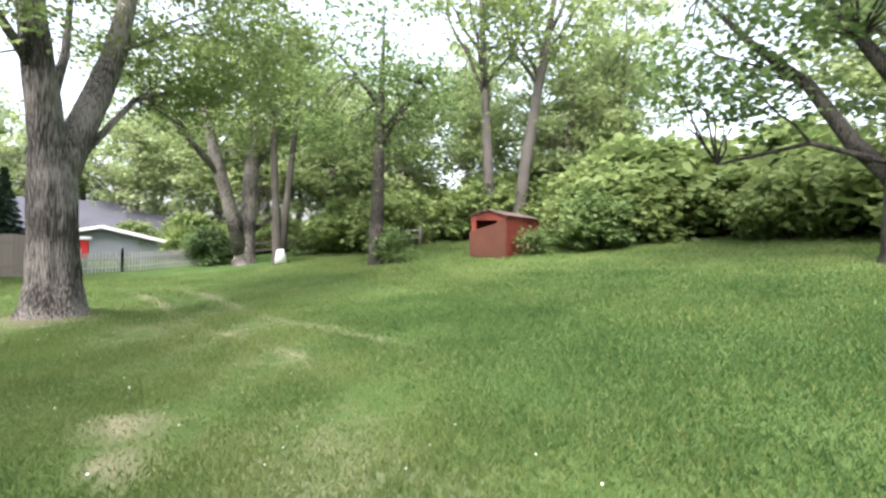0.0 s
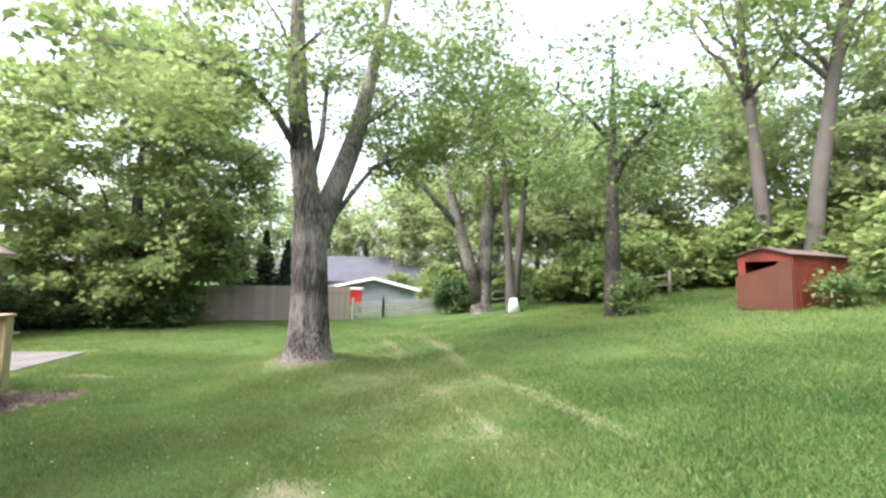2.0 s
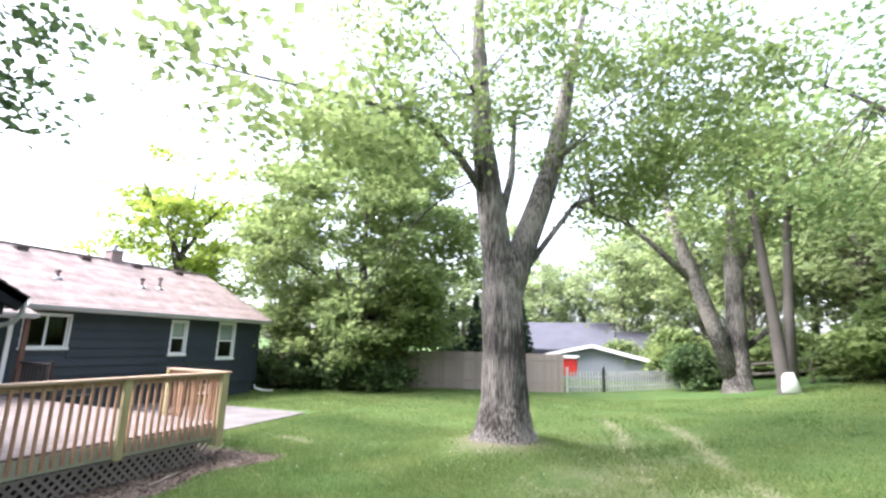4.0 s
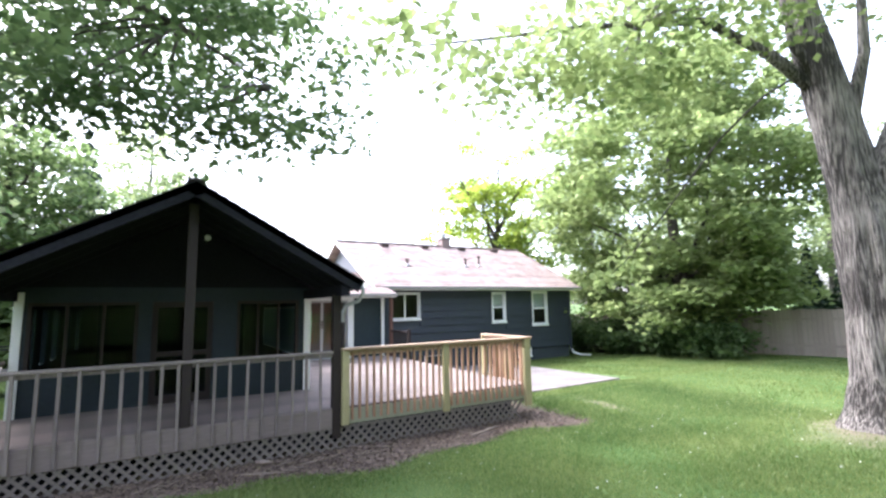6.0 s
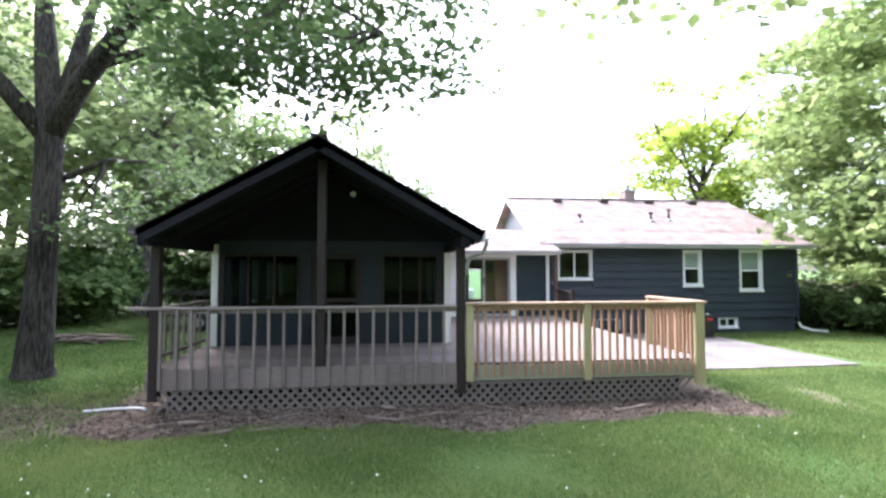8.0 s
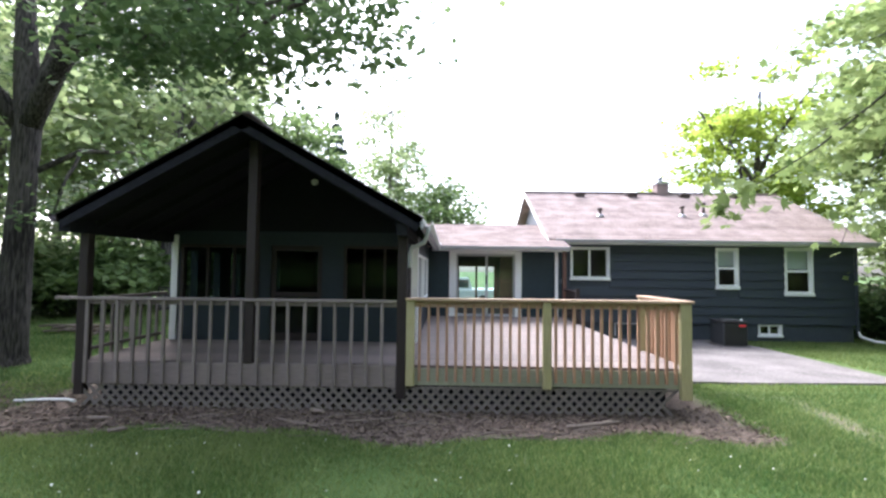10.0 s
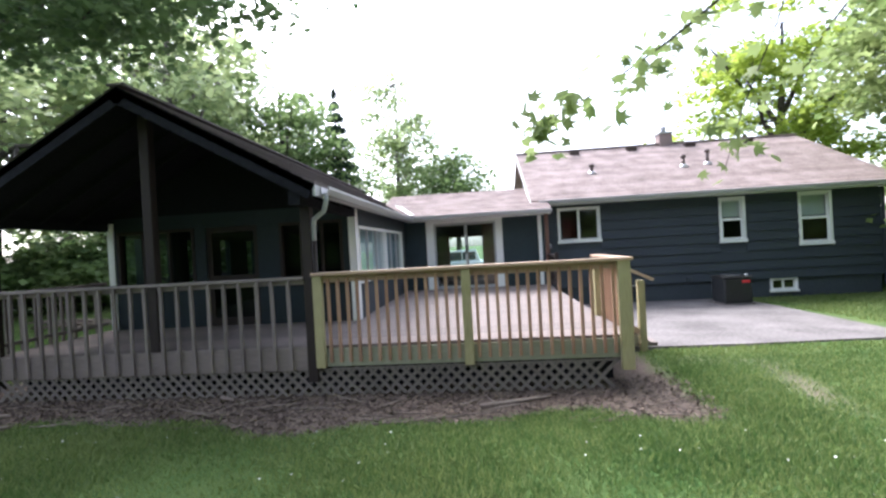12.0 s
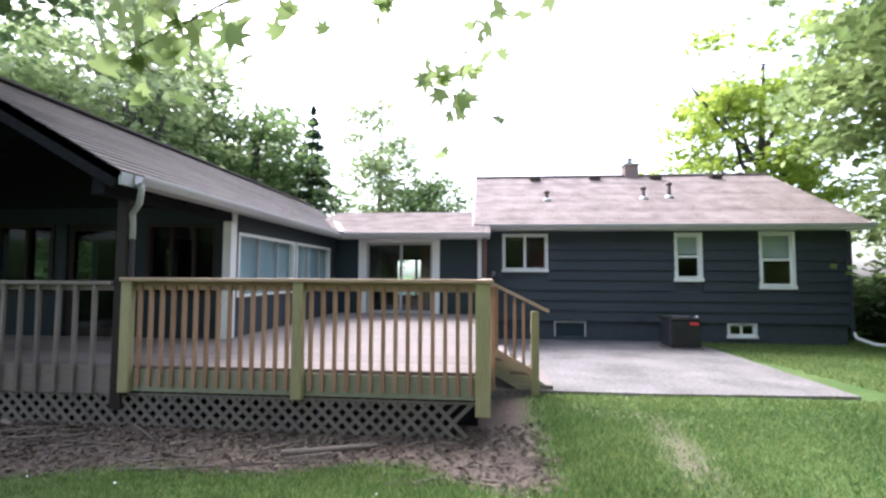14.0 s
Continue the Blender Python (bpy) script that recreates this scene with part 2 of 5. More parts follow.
# ---- building helpers


def add_box(bm, a, b, bevel=0.0):
    r = bmesh.ops.create_cube(bm, size=1)
    for v in r["verts"]:
        v.co = Vector([(a[i] + b[i]) / 2 + v.co[i] * (b[i] - a[i]) for i in range(3)])
    if bevel:
        es = list({e for v in r["verts"] for e in v.link_edges})
        bmesh.ops.bevel(bm, geom=es, offset=bevel, segments=1, affect="EDGES")


def boxes(*pairs, bevel=0.0):
    bm = bmesh.new()
    for a, b in pairs:
        add_box(bm, a, b, bevel)
    return bm


def add_beam(bm, p, q, w, h, up=(0, 0, 1)):
    """A square bar from p to q, w wide and h high."""
    p, q = Vector(p), Vector(q)
    d = (q - p).normalized()
    s = d.cross(Vector(up)).normalized()
    u = s.cross(d)
    c = [bm.verts.new(o + s * (w / 2 * i) + u * (h / 2 * j)) for o in (p, q) for i, j in ((-1, -1), (1, -1), (1, 1), (-1, 1))]
    for f in ((3, 2, 1, 0), (4, 5, 6, 7), (0, 1, 5, 4), (1, 2, 6, 5), (2, 3, 7, 6), (3, 0, 4, 7)):
        bm.faces.new([c[i] for i in f])


def beam(p, q, w, h, up=(0, 0, 1)):
    bm = bmesh.new()
    add_beam(bm, p, q, w, h, up)
    return bm


def add_tube(bm, pts, radii, seg=8, rough=0.0, rng=None, ridges=0):
    pts = [Vector(p) for p in pts]
    rings, side = [], None
    for i, p in enumerate(pts):
        d = (pts[min(i + 1, len(pts) - 1)] - pts[max(i - 1, 0)]).normalized()
        if side is None:
            side = d.orthogonal().normalized()
        side = (side - d * side.dot(d)).normalized()
        up = d.cross(side)
        ring = []
        for k in range(seg):
            a = 2 * math.pi * k / seg
            r = radii[i]
            if rough:
                c = Vector((math.cos(a) * 1.8, math.sin(a) * 1.8, p.z * 0.45))
                r *= 1 + rough * noise.noise(c + Vector((p.x, p.y, 0)) * 0.3)
                if ridges:
                    r *= 1 + rough * 0.6 * (0.4 - abs(noise.noise(Vector((math.cos(a) * ridges, math.sin(a) * ridges, p.z * 0.8)))) * 1.6)
            ring.append(bm.verts.new(p + (side * math.cos(a) + up * math.sin(a)) * r))
        rings.append(ring)
    for a, b in zip(rings, rings[1:]):
        for k in range(seg):
            f = bm.faces.new((a[k], a[(k + 1) % seg], b[(k + 1) % seg], b[k]))
            f.smooth = True
    bm.faces.new(list(reversed(rings[0])))
    bm.faces.new(rings[-1])


def tube(pts, radii, seg=8, rough=0.0, ridges=0):
    bm = bmesh.new()
    add_tube(bm, pts, radii, seg, rough, None, ridges)
    return bm


def mesh_of(name, bm, mat):
    bmesh.ops.recalc_face_normals(bm, faces=bm.faces)
    me = bpy.data.meshes.new(name)
    bm.to_mesh(me)
    bm.free()
    me.materials.append(mat)
    return me


def thing(name, at, label, category, group="", kind=""):
    ob = new(name)
    ob.empty_display_size = 0.2
    ob.location = at
    return tagged(ob, label, category, group, kind)


def part(name, bm, mat, parent, label="", kind=""):
    """One mesh object under a thing or part; its vertices are in world places."""
    me = bm if isinstance(bm, bpy.types.Mesh) else mesh_of(name, bm, mat)
    ob = new(name, me)
    ob.parent = parent
    if parent.type == "EMPTY":
        ob.location = -parent.location
    return tagged(ob, label, kind=kind)


def piece(name, me, parent, at, turn=(0, 0, 0)):
    """One of many alike pieces that share a mesh."""
    ob = new(name, me)
    ob.parent = parent
    ob.location = Vector(at) - (parent.location if parent.type == "EMPTY" else Vector((0, 0, 0)))
    ob.rotation_euler = turn
    return ob


def whole(name, bm, mat, label, category, group="", kind=""):
    return tagged(new(name, mesh_of(name, bm, mat)), label, category, group, kind)


# ---- the ground


def soft(v, k=1.5):
    return np.log1p(np.exp(np.clip(v / k, -40, 40))) * k


def height(x, y):
    x, y = np.asarray(x, float), np.asarray(y, float)
    lean = 0.1 + 0.9 / (1 + np.exp(np.clip((y + 3.2) * 1.6, -40, 40)))
    h = -0.03 + 0.056 * soft(-x) * lean * np.clip(1 - (np.abs(x) - 14) / 60, 0, 1) + 0.155 * np.minimum(soft(-(y + 8.5)), 24)
    h = h + 0.36 * np.exp(-((x - 2.3) ** 2 + (y + 4.95) ** 2) / 2.6)
    near = 1 / (1 + np.exp(np.clip(-(x + 2.5) * 2, -40, 40)))
    bed = 1 / (1 + np.exp(np.clip(-(y + 1.4) * 3, -40, 40))) / (1 + np.exp(np.clip((x - 0.4) * 5, -40, 40))) * np.clip((x + 14) / 4, 0, 1)
    return h - 0.03 * np.clip(y - 1.5, 0, 6.5) * near - 0.13 * bed


def ground_at(x, y):
    return float(height(x, y))


def lump(x, y, cx, cy, rx, ry, turn=0.0):
    c, s = math.cos(turn), math.sin(turn)
    u, v = (x - cx) * c + (y - cy) * s, -(x - cx) * s + (y - cy) * c
    return np.clip(1.25 - np.sqrt((u / rx) ** 2 + (v / ry) ** 2), 0, 1)


def soil_weight(x, y):
    edge = -1.35 - 0.25 * np.sin(x * 1.3) - 0.15 * np.sin(x * 3.1 + 1)
    bed = np.clip((y - edge) * 2.2, 0, 1) * np.clip((0.75 - x) * 2, 0, 1) * np.clip((x + 9.9) / 1.2, 0, 1) * np.clip((3.2 - y) / 1.5, 0, 1)
    w = np.maximum(bed, 0.62 * lump(x, y, -10.2, -0.3, 3.0, 2.2))
    w = np.maximum(w, 0.9 * lump(x, y, 2.3, -4.95, 1.15, 1.1))
    w = np.maximum(w, 0.62 * lump(x, y, 1.65, -0.5, 0.32, 1.5, -0.12))
    return w


def dry_weight(x, y):
    w = 0.72 * lump(x, y, -4.75, -6.25, 0.75, 0.5, 0.3)
    w = np.maximum(w, 0.66 * lump(x, y, -5.8, -6.25, 0.6, 0.4, 0.2))
    w = np.maximum(w, 0.55 * lump(x, y, 1.5, 0.6, 1.2, 0.4, -0.3))
    w = np.maximum(w, 0.6 * lump(x, y, 2.3, -4.95, 1.6, 1.5))
    for off in (0.0, 1.45):
        track = np.abs(y - (-8.0 + off + 0.171 * (x - 7.4) + 0.12 * np.sin(x * 0.8)))
        w = np.maximum(w, 0.55 * np.clip(1.3 - track / 0.3, 0, 1) * np.clip((x + 6) / 3, 0, 1) * np.clip((12 - x) / 5, 0, 1))
    w = np.maximum(w, 0.4 * lump(x, y, -7.0, -7.4, 3.0, 1.6))
    w = np.maximum(w, 0.42 * lump(x, y, 0.5, -7.4, 7.5, 2.8, 0.1))
    return w


def axis(near_a, near_b, step, far):
    inner = np.arange(near_a, near_b + 1e-6, step)
    out, d = [], step
    p = near_b
    while p < far:
        d *= 1.3
        p += d
        out.append(p)
    out = np.array(out)
    return np.concatenate([-(out - near_b)[::-1] + near_a, inner, out])


def build_ground():
    gx, gy = axis(-14, 14, 0.16, 900), axis(-14, 10, 0.16, 900)
    nx, ny = len(gx), len(gy)
    X, Y = np.meshgrid(gx, gy)
    Z = height(X, Y) + 0.012 * np.sin(X * 2.1 + Y) * np.sin(Y * 1.7)
    co = np.stack([X, Y, Z], -1).reshape(-1, 3)
    i = (np.arange(ny - 1)[:, None] * nx + np.arange(nx - 1)).ravel()
    quads = np.stack([i, i + 1, i + nx + 1, i + nx], -1)
    me = quick_mesh("ground", co, quads)
    for key, fn in (("soil", soil_weight), ("dry", dry_weight)):
        at = me.attributes.new(key, "FLOAT", "POINT")
        at.data.foreach_set("value", fn(co[:, 0], co[:, 1]).astype(np.float32))
    me.polygons.foreach_set("use_smooth", np.ones(len(quads), bool))
    me.materials.append(LAWN)
    tagged(new("ground", me), "mown green lawn with bare dry patches", "ground", kind="structure")


def quick_mesh(name, co, faces):
    """A mesh from arrays; all faces have the same number of corners."""
    me = bpy.data.meshes.new(name)
    k = faces.shape[1]
    me.vertices.add(len(co))
    me.vertices.foreach_set("co", np.ascontiguousarray(co, np.float32).ravel())
    me.loops.add(faces.size)
    me.loops.foreach_set("vertex_index", np.ascontiguousarray(faces, np.int32).ravel())
    me.polygons.add(len(faces))
    me.polygons.foreach_set("loop_start", np.arange(0, faces.size, k, dtype=np.int32))
    me.update(calc_edges=True)
    me.validate()
    return me


def leaf_mesh(name, rng, centres, size, mat, flat=0.7, wide=0.4):
    """Small folded leaves, two triangles each, scattered at the centres."""
    n = len(centres)
    nor = rng.normal(size=(n, 3))
    nor /= np.linalg.norm(nor, axis=1)[:, None]
    nor[:, 2] = np.abs(nor[:, 2]) + flat
    nor /= np.linalg.norm(nor, axis=1)[:, None]
    t = np.cross(nor, rng.normal(size=(n, 3)))
    t /= np.linalg.norm(t, axis=1)[:, None]
    b = np.cross(nor, t)
    s = (size * rng.uniform(0.65, 1.35, n))[:, None]
    co = np.stack([centres - t * s * 0.5, centres + b * s * wide + nor * s * 0.12, centres + t * s * 0.5, centres - b * s * wide + nor * s * 0.12], 1).reshape(-1, 3)
    i = np.arange(n)[:, None] * 4
    faces = np.concatenate([i + [0, 1, 2], i + [0, 2, 3]], 1).reshape(-1, 3)
    me = quick_mesh(name, co, faces)
    me.materials.append(mat)
    return me


def clumps(rng, centre, radii, count, inner=0.45, droop=0.0):
    """Centres of leaf clumps in an uneven ellipsoid."""
    d = rng.normal(size=(count, 3))
    d /= np.linalg.norm(d, axis=1)[:, None]
    r = rng.uniform(inner ** 2, 1, count) ** 0.5 * rng.uniform(0.82, 1.12, count)
    c = d * r[:, None] * np.array(radii)
    c[:, 2] -= droop * (c[:, 0] ** 2 + c[:, 1] ** 2) / max(radii[0], radii[1])
    return c + np.array(centre)


def fill(rng, centres, per, spread, thin=0.45):
    """Leaves gathered round clump centres in flattened sprays."""
    p = np.repeat(centres, per, 0)
    o = rng.normal(size=p.shape) * spread
    o[:, 2] *= thin
    o[:, 2] -= 0.12 * np.linalg.norm(o[:, :2], axis=1)
    return p + o


def limb_points(rng, a, b, n=5, sag=0.0, wobble=0.12):
    a, b = np.array(a, float), np.array(b, float)
    L = np.linalg.norm(b - a)
    out = []
    for i in range(n + 1):
        f = i / n
        p = a + (b - a) * f
        p = p + rng.normal(size=3) * wobble * L * 0.25 * math.sin(f * math.pi)
        p[2] += sag * L * math.sin(f * math.pi)
        out.append(tuple(p))
    return out


def taper(r0, r1, n):
    return [r0 + (r1 - r0) * (i / (n - 1)) for i in range(n)]

build_ground()

# ---- the house: main block, breezeway, sunroom with its porch roof
house = thing("house", (0, 7.85, -0.2), "single-storey dark slate house with pinkish brown shingled roof", "house")
WY = 7.85


def window(parent, x0, x1, z0, z1, y, sashes="double", frame_w=0.075, name="window"):
    """A white-framed window in a wall that faces -y."""
    w = part(name, boxes(((x0, y - 0.045, z0), (x0 + frame_w, y + 0.1, z1)), ((x1 - frame_w, y - 0.045, z0), (x1, y + 0.1, z1)),
                         ((x0 + frame_w, y - 0.045, z1 - frame_w), (x1 - frame_w, y + 0.1, z1)), bevel=0.004), WHITE, parent, "white painted window casing")
    part("sill", boxes(((x0 - 0.02, y - 0.07, z0 - 0.03), (x1 + 0.02, y + 0.1, z0 + frame_w - 0.005)), bevel=0.006), WHITE, w)
    a, b, c, d = x0 + frame_w, x1 - frame_w, z0 + frame_w, z1 - frame_w
    bar = 0.035
    rows = [(a, b, c, (c + d) / 2), (a, b, (c + d) / 2, d)] if sashes == "double" else [(a, (a + b) / 2, c, d), ((a + b) / 2, b, c, d)]
    for k, (p, q, r, s) in enumerate(rows):
        off = 0.0 if k == 0 else 0.03
        part("sash", boxes(((p, y + off, r), (p + bar, y + off + 0.035, s)), ((q - bar, y + off, r), (q, y + off + 0.035, s)),
                           ((p + bar, y + off, r), (q - bar, y + off + 0.035, r + bar)), ((p + bar, y + off, s - bar), (q - bar, y + off + 0.035, s))), WHITE, w)
        part("pane", boxes(((p + bar, y + off + 0.014, r + bar), (q - bar, y + off + 0.02, s - bar))), GLASS, w, "clear window glass").visible_shadow = False
    if sashes == "double":
        part("blind", boxes(((a, y + 0.13, (c + d) / 2 + 0.06), (b, y + 0.14, d))), CURTAIN, w, "pale lowered blind")
    return w


def wall_with_holes(u0, u1, z0, z1, t0, t1, holes, along="x"):
    """A wall of one piece along x or y, from t0 to t1 thick, with rectangular holes (a, b, c, d)."""
    us = sorted({u0, u1, *[h[0] for h in holes], *[h[1] for h in holes]})
    zs = sorted({z0, z1, *[h[2] for h in holes], *[h[3] for h in holes]})
    bm = bmesh.new()
    for a, b in zip(us, us[1:]):
        for c, d in zip(zs, zs[1:]):
            m, n = (a + b) / 2, (c + d) / 2
            if not any(h[0] < m < h[1] and h[2] < n < h[3] for h in holes):
                add_box(bm, *(((a, t0, c), (b, t1, d)) if along == "x" else ((t0, a, c), (t1, b, d))))
    bmesh.ops.remove_doubles(bm, verts=bm.verts, dist=0.0005)
    seen = {}
    for f in list(bm.faces):
        seen.setdefault(frozenset(f.verts), []).append(f)
    bmesh.ops.delete(bm, geom=[f for g in seen.values() if len(g) > 1 for f in g], context="FACES_ONLY")
    return bm


HOLES = [(0.45, 1.65, 1.61, 2.6), (4.87, 5.57, 1.38, 2.62), (6.95, 7.82, 1.2, 2.65)]
front = part("wall", wall_with_holes(0.0, 9.05, 0.3, 2.72, WY, WY + 0.15, HOLES), SIDING, house, "dark slate lap siding wall")
for a, b in (((8.9, WY + 0.15, -0.3), (9.05, 15.6, 2.72)), ((0.0, 15.6, -0.3), (9.05, 15.75, 2.72)), ((0.0, WY + 0.15, -0.3), (0.15, 15.6, 2.72))):
    part("wall", boxes((a, b)), SIDING, house)
for gx in (0.0, 8.9):
    bm = bmesh.new()
    f = [bm.verts.new(p) for p in ((gx, WY, 2.72), (gx, 15.6, 2.72), (gx, 11.7, 4.76))]
    g = [bm.verts.new(p.co + Vector((0.15, 0, 0))) for p in f]
    bm.faces.new(f), bm.faces.new(g)
    for i in range(3):
        bm.faces.new((f[i], f[(i + 1) % 3], g[(i + 1) % 3], g[i]))
    part("gable", bm, NB_SIDING if gx < 1 else SIDING, house, "pale gable siding" if gx < 1 else "")
part("foundation", wall_with_holes(0.0, 9.03, -0.45, 0.3, WY + 0.02, WY + 0.17, [(1.82, 2.6, -0.08, 0.28), (6.15, 6.86, -0.05, 0.31)]), FOUNDATION, house, "dark painted block foundation")
part("interior_floor", boxes(((0.15, WY + 0.15, 0.3), (8.9, 15.6, 0.34))), INSIDE, house)
part("interior_wall", boxes(((0.15, 11.0, 0.34), (8.9, 11.1, 2.7)), ((3.2, WY + 0.15, 0.34), (3.3, 11.0, 2.7)), ((6.2, WY + 0.15, 0.34), (6.3, 11.0, 2.7))), INSIDE, house)
part("interior_ceiling", boxes(((0.15, WY + 0.15, 2.66), (8.9, 15.6, 2.7))), INSIDE, house)
window(house, *HOLES[0][:2], *HOLES[0][2:], WY, "slider", 0.05)
window(house, *HOLES[1][:2], *HOLES[1][2:], WY)
window(house, *HOLES[2][:2], *HOLES[2][2:], WY)
window(house, 6.15, 6.86, -0.05, 0.31, WY + 0.02, "slider", 0.04, "basement_window")
hatch = part("basement_window", boxes(((1.8, WY - 0.01, -0.1), (1.84, WY + 0.1, 0.3)), ((2.58, WY - 0.01, -0.1), (2.62, WY + 0.1, 0.3)), ((1.84, WY - 0.01, 0.26), (2.58, WY + 0.1, 0.3))), GUTTER, house)
part("pane", boxes(((1.84, WY + 0.05, -0.1), (2.58, WY + 0.06, 0.26))), TEAL, hatch, "dark boarded basement opening")
# roof slopes of the main block
EAVE_Y, RIDGE_Y, EAVE_Z, RIDGE_Z = 7.38, 11.7, 2.8, 4.93


def slope(parent, x0, x1, a, b, rows, mat, thick=0.05, name="roof", shear=0.0):
    """A shingled slope from the eave line a=(y, z) to the ridge b=(y, z), its courses lapped over one another."""
    up = Vector((0, b[0] - a[0], b[1] - a[1]))
    nrm = Vector((0, -up.z, up.y)).normalized() * (1 if up.y > 0 else -1)
    bm = bmesh.new()
    lo, hi = Vector((0, a[0], a[1])), Vector((0, b[0], b[1]))
    c = [bm.verts.new(p + Vector((x, 0, 0)) + n) for n in (Vector(), -nrm * thick) for p, x in ((lo, x0), (lo, x1), (hi, x1 + shear), (hi, x0))]
    for f in ((0, 1, 2, 3), (7, 6, 5, 4), (0, 4, 5, 1), (1, 5, 6, 2), (2, 6, 7, 3), (3, 7, 4, 0)):
        bm.faces.new([c[i] for i in f])
    deck_part = part(name, bm, mat, parent)
    step = up / rows
    for i in range(rows):
        bm = bmesh.new()
        p = lo + step * i
        e = Vector((x1 - x0, 0, 0))
        s0, s1 = shear * i / rows, shear * (i + 1) / rows
        n0, n1 = nrm * 0.016, nrm * 0.004
        q = p + step * 1.04
        v = [bm.verts.new(w) for w in (p + Vector((x0, 0, 0)) + n0, p + Vector((x1 + s0, 0, 0)) + n0, q + Vector((x1 + s1, 0, 0)) + n1, q + Vector((x0, 0, 0)) + n1,
                                       p + Vector((x0, 0, 0)) - n1, p + Vector((x1 + s0, 0, 0)) - n1)]
        bm.faces.new((v[0], v[1], v[2], v[3]))
        bm.faces.new((v[4], v[5], v[1], v[0]))
        part("shingle_course", bm, mat, deck_part)
    return deck_part


slope(house, -0.32, 9.4, (EAVE_Y, EAVE_Z), (RIDGE_Y, RIDGE_Z), 30, SHINGLE)
slope(house, -0.32, 9.4, (16.0, EAVE_Z), (RIDGE_Y, RIDGE_Z), 6, SHINGLE)
part("ridge_cap", beam((-0.34, RIDGE_Y, RIDGE_Z + 0.015), (9.42, RIDGE_Y, RIDGE_Z + 0.015), 0.26, 0.03), SHINGLE, house)
for x in (-0.32, 9.4):
    part("rake_board", beam((x, EAVE_Y, EAVE_Z - 0.09), (x, RIDGE_Y, RIDGE_Z - 0.09), 0.03, 0.15), WHITE, house)


def gutter(p, q, mat, out):
    """An open eave gutter along p to q; out is the side away from the wall."""
    p, q, o = Vector(p), Vector(q), Vector(out)
    prof = [(0, 0.0), (0, -0.1), (0.07, -0.1), (0.11, -0.03), (0.11, 0.0), (0.1, 0.0), (0.1, -0.03), (0.065, -0.09), (0.01, -0.09), (0.01, 0.0)]
    bm = bmesh.new()
    r = [[bm.verts.new(w + o * a + Vector((0, 0, b))) for a, b in prof] for w in (p, q)]
    n = len(prof)
    for i in range(n):
        bm.faces.new((r[0][i], r[0][(i + 1) % n], r[1][(i + 1) % n], r[1][i]))
    bm.faces.new(r[0]), bm.faces.new(r[1])
    return bm


part("gutter", gutter((-0.1, EAVE_Y - 0.01, EAVE_Z + 0.0), (9.4, EAVE_Y - 0.01, EAVE_Z + 0.0), GUTTER, (0, -1, 0)), GUTTER, house, "pale metal eave gutter")
part("soffit", boxes(((-0.1, EAVE_Y, EAVE_Z - 0.13), (9.38, WY, EAVE_Z - 0.1))), WHITE, house)
dsp = part("downspout", boxes(((9.06, WY - 0.09, 0.02), (9.13, WY - 0.02, 2.66)), bevel=0.01), SIDING, house, "slate painted downspout")
part("elbow", tube([(9.1, WY - 0.06, 0.12), (9.14, WY - 0.1, -0.02), (9.35, WY - 0.35, -0.13), (9.7, WY - 0.6, -0.15)], [0.045] * 4, 8), WHITE, dsp, "white downspout outlet")
# roof fittings
for x in (1.7, 3.68, 5.67, 7.58):
    z = RIDGE_Z - 0.17
    part("roof_vent", boxes(((x - 0.16, RIDGE_Y - 0.55, z - 0.1), (x + 0.16, RIDGE_Y - 0.3, z + 0.03)), ((x - 0.19, RIDGE_Y - 0.6, z + 0.03), (x + 0.19, RIDGE_Y - 0.25, z + 0.055)), bevel=0.01), RIDGE_METAL, house, "dark box roof vent")
for x, h in ((1.82, 0.2), (4.62, 0.27), (5.38, 0.36)):
    y = 9.25 + (h - 0.2)
    z = EAVE_Z + (y - EAVE_Y) * (RIDGE_Z - EAVE_Z) / (RIDGE_Y - EAVE_Y)
    p = part("vent_pipe", tube([(x, y, z - 0.05), (x, y, z + h)], [0.05, 0.05], 10), RIDGE_METAL, house)
    part("flashing", tube([(x, y, z - 0.06), (x, y, z + 0.05), (x, y, z + 0.07)], [0.16, 0.1, 0.06], 10), GALV, p)
    part("cap", tube([(x, y, z + h), (x, y, z + h + 0.08)], [0.085, 0.075], 10), RIDGE_METAL, p)
ch = part("chimney", boxes(((4.75, 11.5, 4.6), (5.2, 11.95, 5.27)), bevel=0.01), material("chimney_brick", (0.25, 0.19, 0.18), 0.9, 0.3, 6, 0.3), house, "short grey-brown chimney")
part("crown", boxes(((4.71, 11.46, 5.27), (5.24, 11.99, 5.33))), GALV, ch)
part("flue", tube([(4.97, 11.72, 5.33), (4.97, 11.72, 5.51)], [0.09, 0.09], 10), GALV, ch)
part("flue_cap", tube([(4.97, 11.72, 5.51), (4.97, 11.72, 5.59)], [0.15, 0.02], 10), GALV, ch)
# small fittings on the siding
part("wall_lamp", tube([(0.2, WY - 0.02, 1.55), (0.2, WY - 0.1, 1.54), (0.2, WY - 0.18, 1.5)], [0.06, 0.045, 0.05], 10), GALV, house, "grey wall spotlight")
for x in (2.75, 3.98):
    part("dryer_vent", boxes(((x - 0.07, WY - 0.06, 0.33), (x + 0.07, WY, 0.45)), bevel=0.01), FOUNDATION, house)

